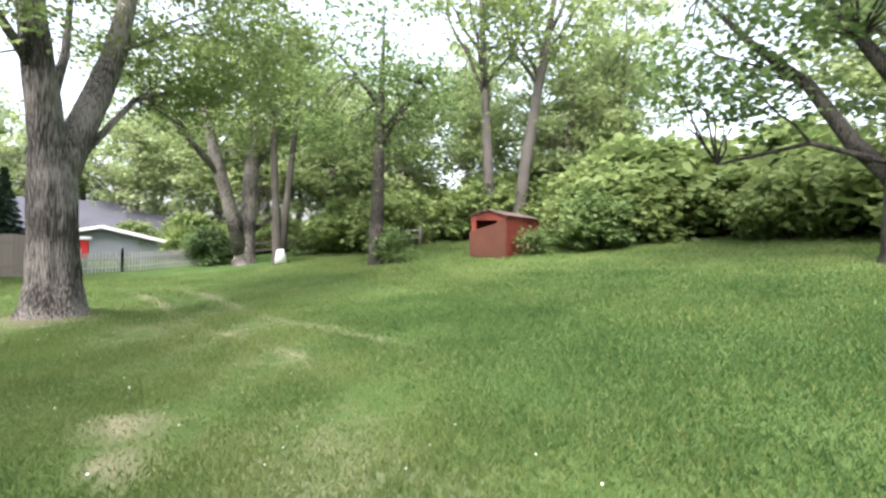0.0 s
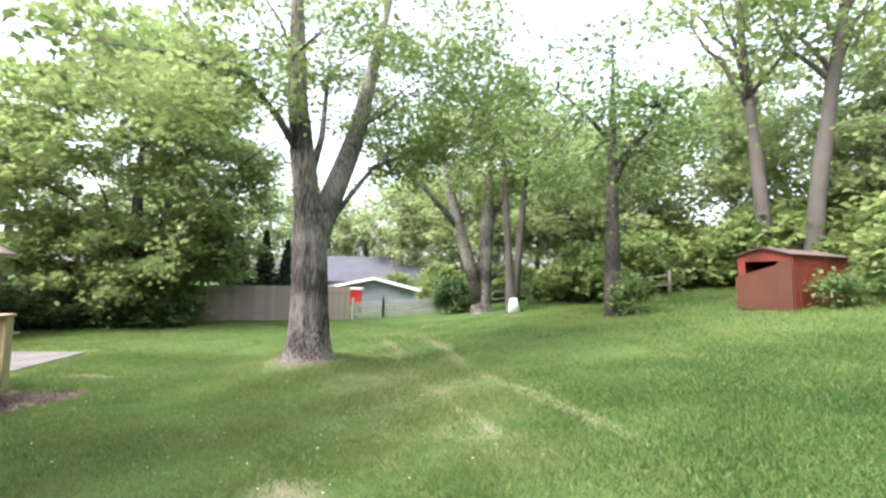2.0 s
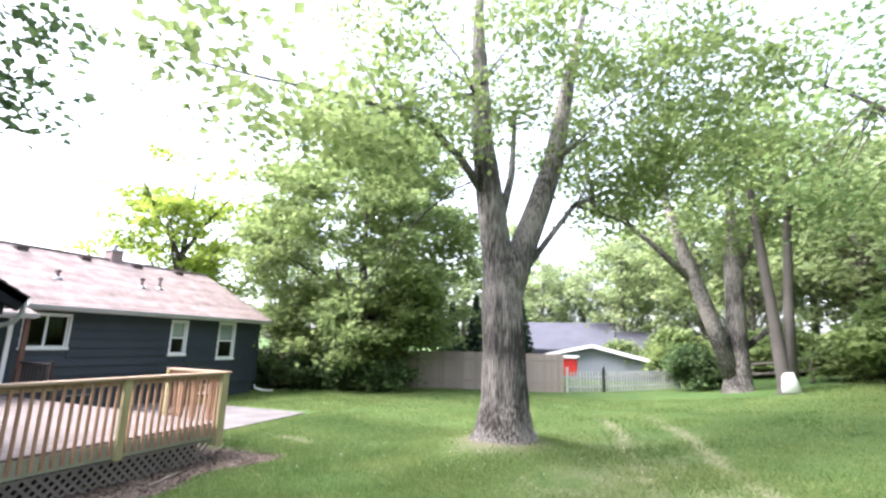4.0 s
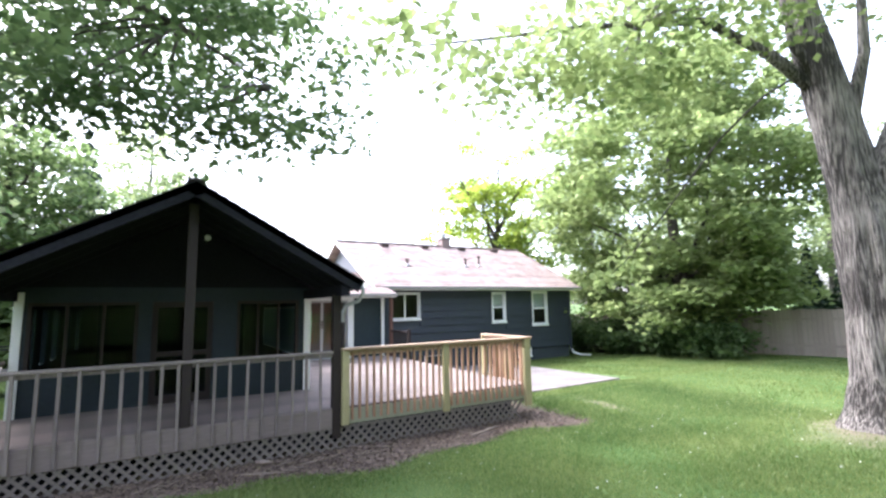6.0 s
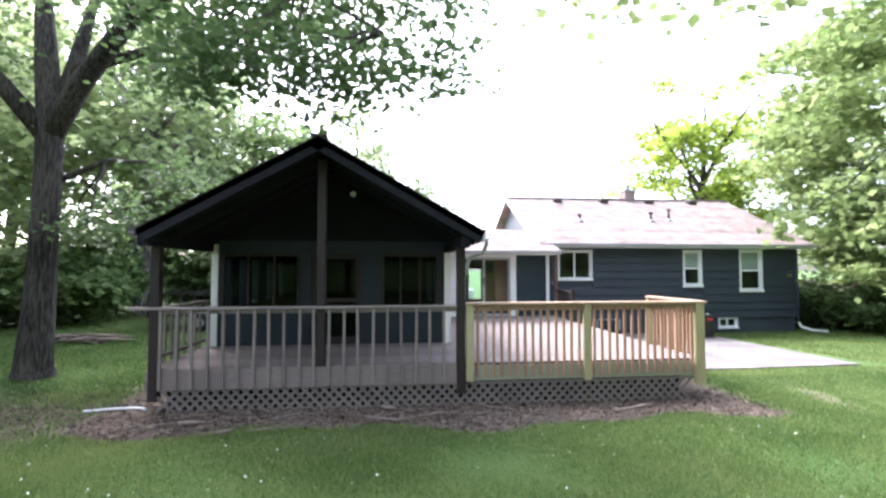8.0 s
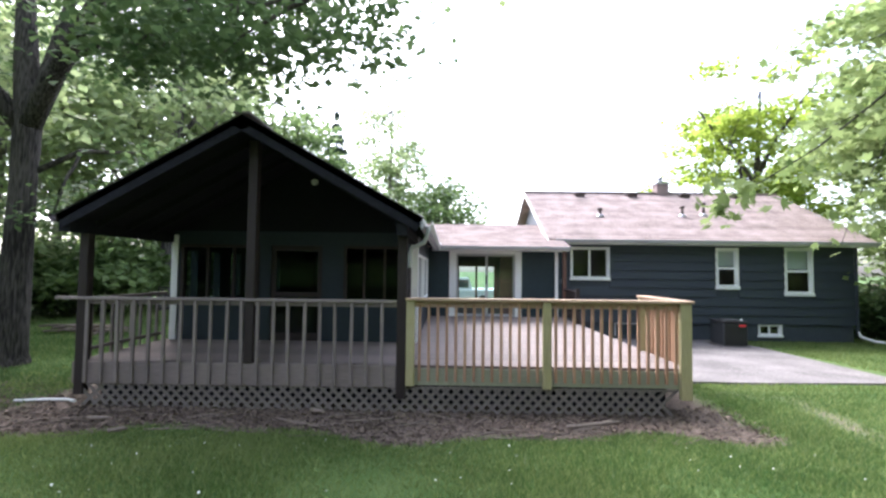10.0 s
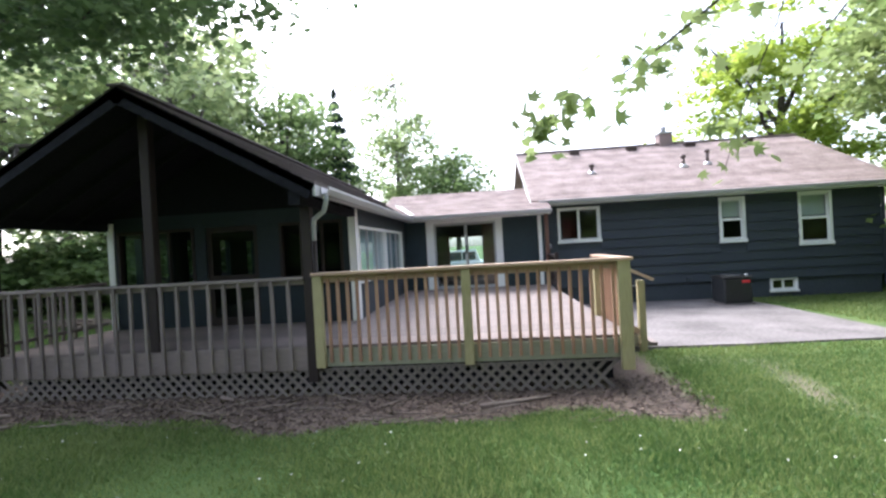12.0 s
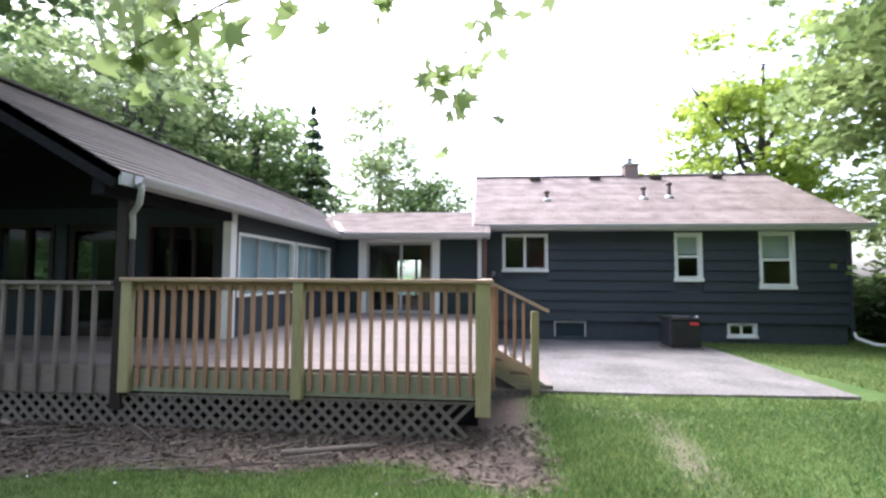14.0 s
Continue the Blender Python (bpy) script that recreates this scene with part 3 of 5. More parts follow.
# ---- breezeway between house and sunroom
BY, DZ = 7.1, 0.51
part("wall", wall_with_holes(-3.87, 0.0, DZ - 0.3, 2.5, BY, BY + 0.12, [(-3.05, -1.35, DZ, 2.32)]), TEAL, house, "dark teal breezeway wall")
for a, b in ((-3.26, -3.05), (-1.35, -1.16)):
    part("door_casing", boxes(((a, BY - 0.05, DZ), (b, BY + 0.02, 2.42)), bevel=0.005), WHITE, house)
part("door_head", boxes(((-3.05, BY - 0.05, 2.32), (-1.35, BY + 0.02, 2.42)), bevel=0.005), WHITE, house)
part("corner_board", boxes(((-0.2, BY - 0.05, DZ), (-0.1, BY - 0.003, 2.45)), bevel=0.005), WHITE, house)
part("breezeway_floor", boxes(((-3.87, BY + 0.12, DZ - 0.1), (0.0, 10.6, DZ))), INSIDE, house)
part("wall", wall_with_holes(-3.87, 0.0, DZ - 0.3, 2.5, 10.5, 10.6, [(-2.95, -1.55, DZ + 0.25, 2.05)]), INSIDE, house)
back = part("back_window", boxes(((-2.95, 10.52, DZ + 0.25), (-2.88, 10.58, 2.05)), ((-1.62, 10.52, DZ + 0.25), (-1.55, 10.58, 2.05)), ((-2.3, 10.52, DZ + 0.25), (-2.22, 10.58, 2.05)), ((-2.88, 10.525, 1.98), (-1.62, 10.575, 2.05)), ((-2.88, 10.525, DZ + 0.25), (-1.62, 10.575, DZ + 0.32))), DOORWOOD, house, "brown framed window at the back")
part("pane", boxes(((-2.88, 10.545, DZ + 0.32), (-1.62, 10.551, 1.98))), GLASS, back).visible_shadow = False
slide = part("sliding_door", boxes(((-3.05, BY + 0.03, DZ), (-3.0, BY + 0.08, 2.32)), ((-2.2, BY + 0.03, DZ), (-2.13, BY + 0.08, 2.32)), ((-1.4, BY + 0.03, DZ), (-1.35, BY + 0.08, 2.32)),
                                   ((-3.0, BY + 0.03, 2.26), (-1.4, BY + 0.08, 2.32)), ((-3.0, BY + 0.03, DZ), (-1.4, BY + 0.08, DZ + 0.07))), GUTTER, house, "glass sliding patio door")
part("pane", boxes(((-3.0, BY + 0.05, DZ + 0.07), (-2.2, BY + 0.06, 2.26))), GLASS, slide).visible_shadow = False
part("pane", boxes(((-2.13, BY + 0.05, DZ + 0.07), (-1.4, BY + 0.06, 2.26))), GLASS, slide).visible_shadow = False
part("handle", boxes(((-2.19, BY + 0.0, 1.45), (-2.15, BY + 0.03, 1.7)), bevel=0.005), STEEL_DARK, slide)
part("door_leaf", boxes(((-1.72, BY + 0.5, DZ), (-1.35, BY + 0.55, 2.3)), bevel=0.005), DOORWOOD, house, "brown wooden inner door leaf standing open")
slope(house, -4.6, 0.12, (6.55, 2.52), (9.4, 3.4), 20, SHINGLE, name="breezeway_roof")
slope(house, -4.6, 0.0, (12.2, 2.52), (9.4, 3.4), 5, SHINGLE, name="breezeway_roof")
part("gutter", gutter((-3.5, 6.54, 2.52), (0.12, 6.54, 2.52), GUTTER, (0, -1, 0)), GUTTER, house)
part("soffit", boxes(((-3.75, 6.56, 2.4), (0.1, BY, 2.43))), WHITE, house)
part("porch_post", boxes(((-0.07, 6.62, DZ), (0.03, 6.72, 2.4)), bevel=0.006), DOORWOOD, house, "reddish brown wooden post")

# ---- sunroom and the porch roof before it
SX0, SX1, SY = -8.35, -3.87, 2.0
FH = [(-8.2, -6.75, 1.15, 2.25), (-6.55, -5.6, DZ, 2.25), (-5.2, -4.08, 1.15, 2.25)]
part("wall", wall_with_holes(SX0, SX1, DZ - 0.35, 2.5, SY, SY + 0.14, FH), SUNWALL_SHADED, house, "dark teal sunroom front wall, porch shade in its colour")
bm = bmesh.new()
f = [bm.verts.new(p) for p in ((SX0, SY, 2.5), (SX1, SY, 2.5), (-6.05, SY, 3.7))]
g = [bm.verts.new(p.co + Vector((0, 0.14, 0))) for p in f]
bm.faces.new(f), bm.faces.new(g)
for i in range(3):
    bm.faces.new((f[i], f[(i + 1) % 3], g[(i + 1) % 3], g[i]))
part("gable", bm, SOFFIT_AND_SHADE, house)
for a, b, c, d in (FH[0], FH[2]):
    w = part("screen_window", boxes(((a, SY - 0.02, c), (a + 0.05, SY + 0.1, d)), ((b - 0.05, SY - 0.02, c), (b, SY + 0.1, d)), ((a + 0.05, SY - 0.02, d - 0.05), (b - 0.05, SY + 0.1, d)), ((a + 0.05, SY - 0.02, c), (b - 0.05, SY + 0.1, c + 0.05))), BROWN, house, "dark framed sunroom window")
    for k in (1, 2):
        x = a + (b - a) * k / 3
        part("mullion", boxes(((x - 0.02, SY, c + 0.05), (x + 0.02, SY + 0.06, d - 0.05))), BROWN, w)
    part("pane", boxes(((a + 0.05, SY + 0.07, c + 0.05), (b - 0.05, SY + 0.076, d - 0.05))), SCREEN_GLASS, w).visible_shadow = False
dr = part("door", boxes(((-6.55, SY + 0.04, DZ), (-6.46, SY + 0.09, 2.25)), ((-5.69, SY + 0.04, DZ), (-5.6, SY + 0.09, 2.25)), ((-6.46, SY + 0.04, 2.15), (-5.69, SY + 0.09, 2.25)), ((-6.46, SY + 0.04, DZ), (-5.69, SY + 0.09, DZ + 0.14)), ((-6.46, SY + 0.04, DZ + 0.8), (-5.69, SY + 0.09, DZ + 0.88))), BROWN, house, "dark brown screened porch door")
part("pane", boxes(((-6.46, SY + 0.06, DZ + 0.14), (-5.69, SY + 0.066, 2.15))), SCREEN_GLASS, dr).visible_shadow = False
for x in (SX0 - 0.02, SX1 - 0.1):
    part("corner_board", boxes(((x, SY - 0.03, DZ), (x + 0.12, SY - 0.002, 2.42)), bevel=0.005), WHITE, house, "white corner board")
part("corner_board", boxes(((SX1 + 0.002, SY - 0.03, DZ), (SX1 + 0.03, SY + 0.14, 2.42)), bevel=0.005), WHITE, house)


def side_wall():
    """The long sunroom wall that faces the deck, with its ribbon of windows."""
    x0, x1 = SX1 - 0.14, SX1
    holes = [(2.22, 4.42, 1.12, 2.14), (4.5, 6.6, 1.12, 2.14)]
    part("wall", wall_with_holes(SY + 0.14, 10.5, DZ - 0.35, 2.5, x0, x1, holes, "y"), SIDING, house, "dark sunroom side wall")
    for a, b, c, d in holes:
        w = part("ribbon_window", boxes(((x1 - 0.1, a, c), (x1 + 0.02, a + 0.05, d)), ((x1 - 0.1, b - 0.05, c), (x1 + 0.02, b, d)), ((x1 - 0.1, a + 0.05, d - 0.05), (x1 + 0.02, b - 0.05, d)), ((x1 - 0.1, a + 0.05, c), (x1 + 0.04, b - 0.05, c + 0.04))), WHITE, house, "white framed sliding ribbon window")
        for k in (1, 2):
            y = a + (b - a) * k / 3
            part("mullion", boxes(((x1 - 0.06, y - 0.015, c + 0.04), (x1 - 0.01, y + 0.015, d - 0.05))), GUTTER, w)
        part("pane", boxes(((x1 - 0.04, a + 0.05, c + 0.04), (x1 - 0.034, b - 0.05, d - 0.05))), GLASS, w).visible_shadow = False
        part("blind", boxes(((x1 - 0.12, a + 0.05, c + 0.04), (x1 - 0.11, b - 0.05, d - 0.05))), material("blue_grey_blind", (0.42, 0.5, 0.56), 0.8, 0.2, 3, 0.1), w, "blue-grey vertical blinds")


side_wall()


def far_wall():
    part("wall", wall_with_holes(SY + 0.14, 10.6, DZ - 0.35, 2.5, SX0, SX0 + 0.14, [(2.2, 2.6, 1.2, 2.15), (3.1, 3.5, 1.2, 2.15), (4.0, 4.5, 1.2, 2.15), (5.3, 5.75, 1.2, 2.15), (6.6, 7.1, 1.2, 2.15)], "y"), TEAL, house)
    part("wall", wall_with_holes(SX0 + 0.14, SX1 - 0.14, DZ - 0.35, 2.5, 10.46, 10.6, []), TEAL, house)
    part("sunroom_floor", boxes(((SX0 + 0.14, SY + 0.14, DZ - 0.1), (SX1 - 0.14, 10.46, DZ))), INSIDE, house)
    part("sunroom_ceiling", boxes(((SX0 + 0.14, SY + 0.14, 2.42), (SX1 - 0.14, 10.46, 2.46))), INSIDE, house)


far_wall()


def porch_slope(side, rows=18):
    """One side of the sunroom and porch roof, whose ridge runs away from the garden."""
    ridge, eave = Vector((-6.05, 0, 3.86)), Vector((-6.05 + side * 2.42, 0, 2.5))
    d = eave - ridge
    nrm = Vector((side * abs(d.z), 0, abs(d.x))).normalized()
    y0, y1 = -0.47, 10.9
    bm = bmesh.new()
    c = [bm.verts.new(Vector((p.x, y, p.z)) - nrm * t) for t in (0, 0.09) for p, y in ((eave, y0), (eave, y1), (ridge, y1), (ridge, y0))]
    for f in ((0, 1, 2, 3), (7, 6, 5, 4), (0, 4, 5, 1), (1, 5, 6, 2), (2, 6, 7, 3), (3, 7, 4, 0)):
        bm.faces.new([c[i] for i in f])
    base_part = part("porch_roof", bm, SOFFIT_AND_SHADE, house, "dark boarded roof underside")
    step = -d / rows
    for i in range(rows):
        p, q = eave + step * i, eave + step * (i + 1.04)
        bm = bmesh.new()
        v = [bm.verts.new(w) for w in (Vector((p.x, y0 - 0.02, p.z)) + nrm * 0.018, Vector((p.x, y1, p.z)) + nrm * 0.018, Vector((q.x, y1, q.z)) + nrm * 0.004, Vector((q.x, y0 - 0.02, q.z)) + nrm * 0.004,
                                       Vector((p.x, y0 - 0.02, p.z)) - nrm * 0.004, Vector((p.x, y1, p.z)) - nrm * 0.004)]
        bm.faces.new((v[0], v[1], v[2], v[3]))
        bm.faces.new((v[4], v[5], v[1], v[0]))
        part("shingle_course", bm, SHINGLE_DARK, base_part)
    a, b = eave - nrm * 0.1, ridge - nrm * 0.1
    part("rake_board", beam((a.x, y0 + 0.02, a.z), (b.x, y0 + 0.02, b.z), 0.04, 0.18, nrm), SOFFIT_AND_SHADE, house)
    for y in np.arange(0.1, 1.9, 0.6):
        part("rafter", beam((a.x, y, a.z - 0.02), (b.x, y, b.z - 0.02), 0.05, 0.13, nrm), SOFFIT_AND_SHADE, base_part)
    return eave


porch_slope(1)
porch_slope(-1)
part("ridge_cap", beam((-6.05, -0.49, 3.88), (-6.05, 10.9, 3.88), 0.22, 0.03), SHINGLE_DARK, house)
for x in (-8.4, -3.91):
    part("eave_beam", boxes(((x - 0.07, -0.42, 2.28), (x + 0.07, 2.0, 2.44))), SOFFIT_AND_SHADE, house, "dark porch beam")
part("gutter", gutter((-3.62, -0.3, 2.49), (-3.62, 6.6, 2.49), GUTTER, (1, 0, 0)), GUTTER, house, "pale metal eave gutter")
part("fascia", boxes(((-3.66, -0.46, 2.37), (-3.63, 6.6, 2.5))), GUTTER, house)
part("gutter", gutter((-8.48, -0.46, 2.51), (-8.48, 9.0, 2.51), BROWN, (-1, 0, 0)), BROWN, house)
ds = part("downspout", tube([(-3.57, -0.26, 2.42), (-3.57, -0.26, 2.32), (-3.62, -0.22, 2.2), (-3.8, -0.08, 2.12), (-3.83, -0.03, 2.02), (-3.83, -0.03, 1.85)], [0.03] * 6, 8), GUTTER, house, "grey curved gutter downspout")
part('pipe', tube([(-3.83, -0.03, 1.86), (-3.83, -0.03, 0.2)], [0.027, 0.027], 8), BROWN, ds, 'brown painted pipe')
part("valley_flashing", beam((-3.55, 6.5, 2.56), (-4.55, 8.9, 3.2), 0.12, 0.03), WHITE, house, "white valley flashing strip")
for x, top in ((-8.4, 2.3), (-6.05, 3.62), (-3.93, 2.3)):
    part("porch_post", boxes(((x - 0.065, -0.065, 0.05 if x != -6.05 else DZ), (x + 0.065, 0.065, top)), bevel=0.008), BROWN, house, "dark brown porch post")

gable_lamp = part("gable_lamp", tube([(-5.75, 1.99, 3.42), (-5.75, 1.93, 3.42), (-5.75, 1.88, 3.4)], [0.05, 0.045, 0.055], 12), WHITE, house, "small white lamp under the porch gable")

# ---- the deck
deck = thing("deck", (-4.2, 0.1, 0.0), "raised wooden deck with old grey and newer railings", "deck")
part("rim", boxes(((-3.85, -0.05, 0.24), (0.02, -0.01, 0.47)), bevel=0.004), NEW_RIM, deck, "greenish treated rim board")
part("rim", boxes(((-8.5, -0.05, 0.2), (-4.0, -0.01, 0.5)), bevel=0.004), DECK_WOOD, deck, "weathered grey rim board")
part("rim", boxes(((0.0, -0.01, 0.24), (0.04, 7.0, 0.47)), bevel=0.004), OLD_WOOD, deck)
part("rim", boxes(((-8.5, -0.01, 0.2), (-8.46, 2.0, 0.47)), bevel=0.004), OLD_WOOD, deck)
part("joists", boxes(*[((x, 0.0, 0.28), (x + 0.04, 7.0 if x > -3.9 else 2.0, 0.47)) for x in np.arange(-8.4, -0.1, 0.6)]), OLD_WOOD, deck)
POSTS = [(-3.8, 0.24, 1.4), (-1.93, 0.22, 1.4), (-0.045, 0.1, 1.4)]
for x, lo, hi in POSTS:
    w = 0.058 if x < -0.1 else 0.075
    part("post", boxes(((x - w, -0.13, lo), (x + w, -0.052, hi)), bevel=0.006), NEW_POST, deck, "yellowish treated railing post")
part("cap_rail", boxes(((-3.87, -0.15, 1.4), (0.06, 0.0, 1.44)), bevel=0.006), CAP, deck, "reddish cedar cap rail")
part("sub_rail", boxes(((-3.8, -0.05, 1.31), (0.0, -0.012, 1.4))), CAP, deck)
part("cap_rail", boxes(((-0.09, 0.0, 1.4), (0.06, 1.45, 1.44)), bevel=0.006), CAP, deck)
part("sub_rail", boxes(((-0.02, 0.0, 1.31), (0.02, 1.4, 1.4))), CAP, deck)
bal = mesh_of("baluster", boxes(((-0.019, -0.019, 0), (0.019, 0.019, 1.06)), bevel=0.003), BALUSTER)
for a, b in ((-3.8, -1.93), (-1.93, -0.045)):
    for i in range(1, 15):
        piece("baluster", bal, deck, (a + (b - a) * i / 15, -0.071, 0.3))
for i in range(11):
    piece("baluster", bal, deck, (0.06, 0.14 + i * 0.115, 0.3))
old = mesh_of("old_baluster", boxes(((-0.02, -0.02, 0), (0.02, 0.02, 1.16)), bevel=0.003), OLD_WOOD)
for i in range(20):
    piece("old_baluster", old, deck, (-8.3 + i * 0.216, -0.071, 0.22), (0, 0.012 * math.sin(i * 2.3), 0))
part("old_rail", boxes(((-8.75, -0.1, 1.36), (-4.0, 0.02, 1.4)), ((-8.45, -0.045, 1.3), (-4.0, -0.01, 1.36)), bevel=0.004), OLD_WOOD, deck, "weathered grey top rail")
part("old_rail", boxes(((-8.46, 0.02, 1.33), (-8.4, 1.95, 1.38)), ((-8.45, 0.02, 0.62), (-8.41, 1.95, 0.67)), bevel=0.004), OLD_WOOD, deck)
for i in range(8):
    piece("old_baluster", old, deck, (-8.47, 0.22 + i * 0.22, 0.22))
# stair down to the patio
part("post", boxes(((0.57, 1.37, -0.06), (0.67, 1.47, 1.02)), bevel=0.006), NEW_POST, deck)
part("post", boxes(((-0.05, 1.4, 0.2), (0.05, 1.5, 1.4)), bevel=0.006), NEW_POST, deck)
part("stair_rail", beam((0.02, 1.42, 1.4), (0.8, 1.42, 1.02), 0.13, 0.04), CAP, deck, "sloping cedar stair rail")
part("stair_rail", beam((0.05, 1.42, 0.52), (0.62, 1.42, 0.22), 0.04, 0.09), CAP, deck)
stairbal = mesh_of("stair_baluster", boxes(((-0.019, -0.019, 0), (0.019, 0.019, 0.86)), bevel=0.003), BALUSTER)
for i in range(4):
    piece("stair_baluster", stairbal, deck, (0.13 + i * 0.115, 1.42, 0.45 - i * 0.058))
for i in range(3):
    x, z = 0.03 + i * 0.27, 0.36 - i * 0.17
    part("tread", boxes(((x, 1.5, z), (x + 0.29, 2.6, z + 0.04)), bevel=0.004), DECK_WOOD, deck)
    part("riser", boxes(((x, 1.52, z - 0.14), (x + 0.025, 2.58, z))), NEW_RIM, deck)
part("stringer", beam((0.02, 1.53, 0.36), (0.85, 1.53, -0.12), 0.04, 0.24), NEW_RIM, deck)
part("stringer", beam((0.02, 2.57, 0.36), (0.85, 2.57, -0.12), 0.04, 0.24), NEW_RIM, deck)
# short old rail by the house corner
part("old_rail", boxes(((-0.04, 5.4, 1.3), (0.03, 6.62, 1.35)), ((-0.03, 5.4, 0.62), (0.02, 6.62, 0.67)), ((-0.04, 5.36, 0.5), (0.05, 5.44, 1.4)), bevel=0.004), BROWN, deck, "short dark brown rail by the house corner")
for i in range(8):
    part("slat", boxes(((-0.02, 5.5 + i * 0.14, 0.6), (0.01, 5.54 + i * 0.14, 1.32))), BROWN, deck)


def lattice_panel(x0, x1, z0, z1, y):
    t = thing("lattice_panel", ((x0 + x1) / 2, y, z0), "dark weathered diagonal lattice skirting under the deck", "lattice", "lattice skirting")
    part("frame", boxes(((x0, y - 0.012, z1 - 0.025), (x1, y + 0.02, z1))), LATTICE, t)
    h = z1 - z0
    for s in (1, -1):
        me = mesh_of("slat", beam((-h / 2, 0, -h / 2 * s), (h / 2, 0, h / 2 * s), 0.008, 0.042, (0, 0, 1)), LATTICE)
        for k in range(15):
            x = x0 + (k + 0.5) * (x1 - x0 + 0.015) / 15
            if -8.45 + h / 2 < x < -h / 2:
                piece("slat", me, t, (x, y + 0.004 * s, (z0 + z1) / 2))


for k in range(4):
    a = -8.45 + k * 2.115
    lattice_panel(a, a + 2.1, -0.2, 0.22, -0.03)
# dark sheet added behind the lattice in place of the shade under the deck
part("underdeck_shade", boxes(((-8.4, 0.4, -0.3), (-0.1, 0.43, 0.2))), SOFFIT_AND_SHADE, deck)

# ---- patio, air conditioner
bm = bmesh.new()
ring = [(0.05, 1.45), (2.2, 1.42), (4.62, 1.55), (4.8, 3.2), (5.1, 6.3), (5.15, 7.86), (0.05, 7.86)]
top = [bm.verts.new((x, y, ground_at(3, y) + 0.035)) for x, y in ring]
low = [bm.verts.new((x, y, ground_at(3, y) - 0.2)) for x, y in ring]
bm.faces.new(top)
for i in range(len(ring)):
    bm.faces.new((top[i], low[i], low[(i + 1) % len(ring)], top[(i + 1) % len(ring)]))
bmesh.ops.triangulate(bm, faces=bm.faces)
whole("patio", bm, CONCRETE, "pale worn concrete patio slab beside the deck", "patio", kind="structure")


def air_conditioner(x, y, z):
    t = thing("air_conditioner", (x, y, z), "dark grey outdoor air conditioner unit on the patio", "air conditioner")
    part("casing", boxes(((x - 0.33, y - 0.33, z + 0.04), (x + 0.33, y + 0.33, z + 0.66)), bevel=0.03), ACMETAL, t)
    part("base", boxes(((x - 0.36, y - 0.36, z), (x + 0.36, y + 0.36, z + 0.04)), bevel=0.005), CONCRETE, t)
    part("top_panel", boxes(((x - 0.35, y - 0.35, z + 0.66), (x + 0.35, y + 0.35, z + 0.7)), bevel=0.012), STEEL_DARK, t)
    sl = mesh_of("louvre", boxes(((-0.3, -0.006, -0.008), (0.3, 0.006, 0.008))), STEEL_DARK)
    for i in range(13):
        piece("louvre", sl, t, (x, y - 0.335, z + 0.1 + i * 0.042))
    part("badge", boxes(((x + 0.08, y - 0.35, z + 0.55), (x + 0.26, y - 0.342, z + 0.61))), RED_LABEL, t, "small red badge")
    part("grille", tube([(x, y, z + 0.7), (x, y, z + 0.73)], [0.27, 0.24], 20), ACMETAL, t)
    part("hose", tube([(x + 0.3, y + 0.1, z + 0.62), (x + 0.42, y + 0.1, z + 0.7), (x + 0.45, y + 0.4, z + 0.45), (x + 0.4, y + 0.85, z + 0.4)], [0.03] * 4, 8), WHITE, t, "white insulated hose")


air_conditioner(4.45, 6.5, ground_at(4.45, 6.5) + 0.035)

# ---- trees


def tree(name, at, label, trunk_pts, trunk_r, limbs, crown_clumps, per, spread, leaf, mat, bark, seed, thin=0.45, rough=0.12, seg=14, ridges=0, category="tree", size=1.0):
    """A tree: a tapered trunk, limbs (points and radii), and leaves gathered in sprays. All places are relative to its foot."""
    rng = np.random.default_rng(seed)
    t = thing(name, (0, 0, 0), label, category)
    n = len(trunk_pts)
    fine, rad = [], []
    for i in range(n - 1):
        for k in range(9):
            f = k / 9
            fine.append(Vector(trunk_pts[i]).lerp(Vector(trunk_pts[i + 1]), f))
            rad.append(trunk_r[i] + (trunk_r[i + 1] - trunk_r[i]) * f)
    fine.append(Vector(trunk_pts[-1]))
    rad.append(trunk_r[-1])
    part("trunk", tube(fine, rad, seg, rough, ridges), bark, t)
    for pts, radii in limbs:
        part("limb", tube(pts, radii, max(6, seg // 2), rough * 0.6), bark, t)
    if len(crown_clumps):
        bm = bmesh.new()
        ends = [Vector(p[-1]) for p, _ in limbs] + [Vector(p[len(p) // 2]) for p, _ in limbs] + [Vector(trunk_pts[-1])]
        for c in crown_clumps[:: max(1, len(crown_clumps) // 45)]:
            c = Vector(c)
            e = min(ends, key=lambda q: (q - c).length)
            if (e - c).length > 0.3:
                add_tube(bm, limb_points(rng, e, c, 4, 0.05), taper(0.035, 0.008, 5), 5)
        part("branchwork", bm, bark, t, kind="stuff")
        p = fill(rng, crown_clumps, per, spread, thin)
        part("crown", leaf_mesh("crown", rng, p, leaf, mat), mat, t, kind="stuff")
    t.location = at
    t.scale = (size, size, size)
    return t


def V(*p):
    return p


R = np.random.default_rng(7)

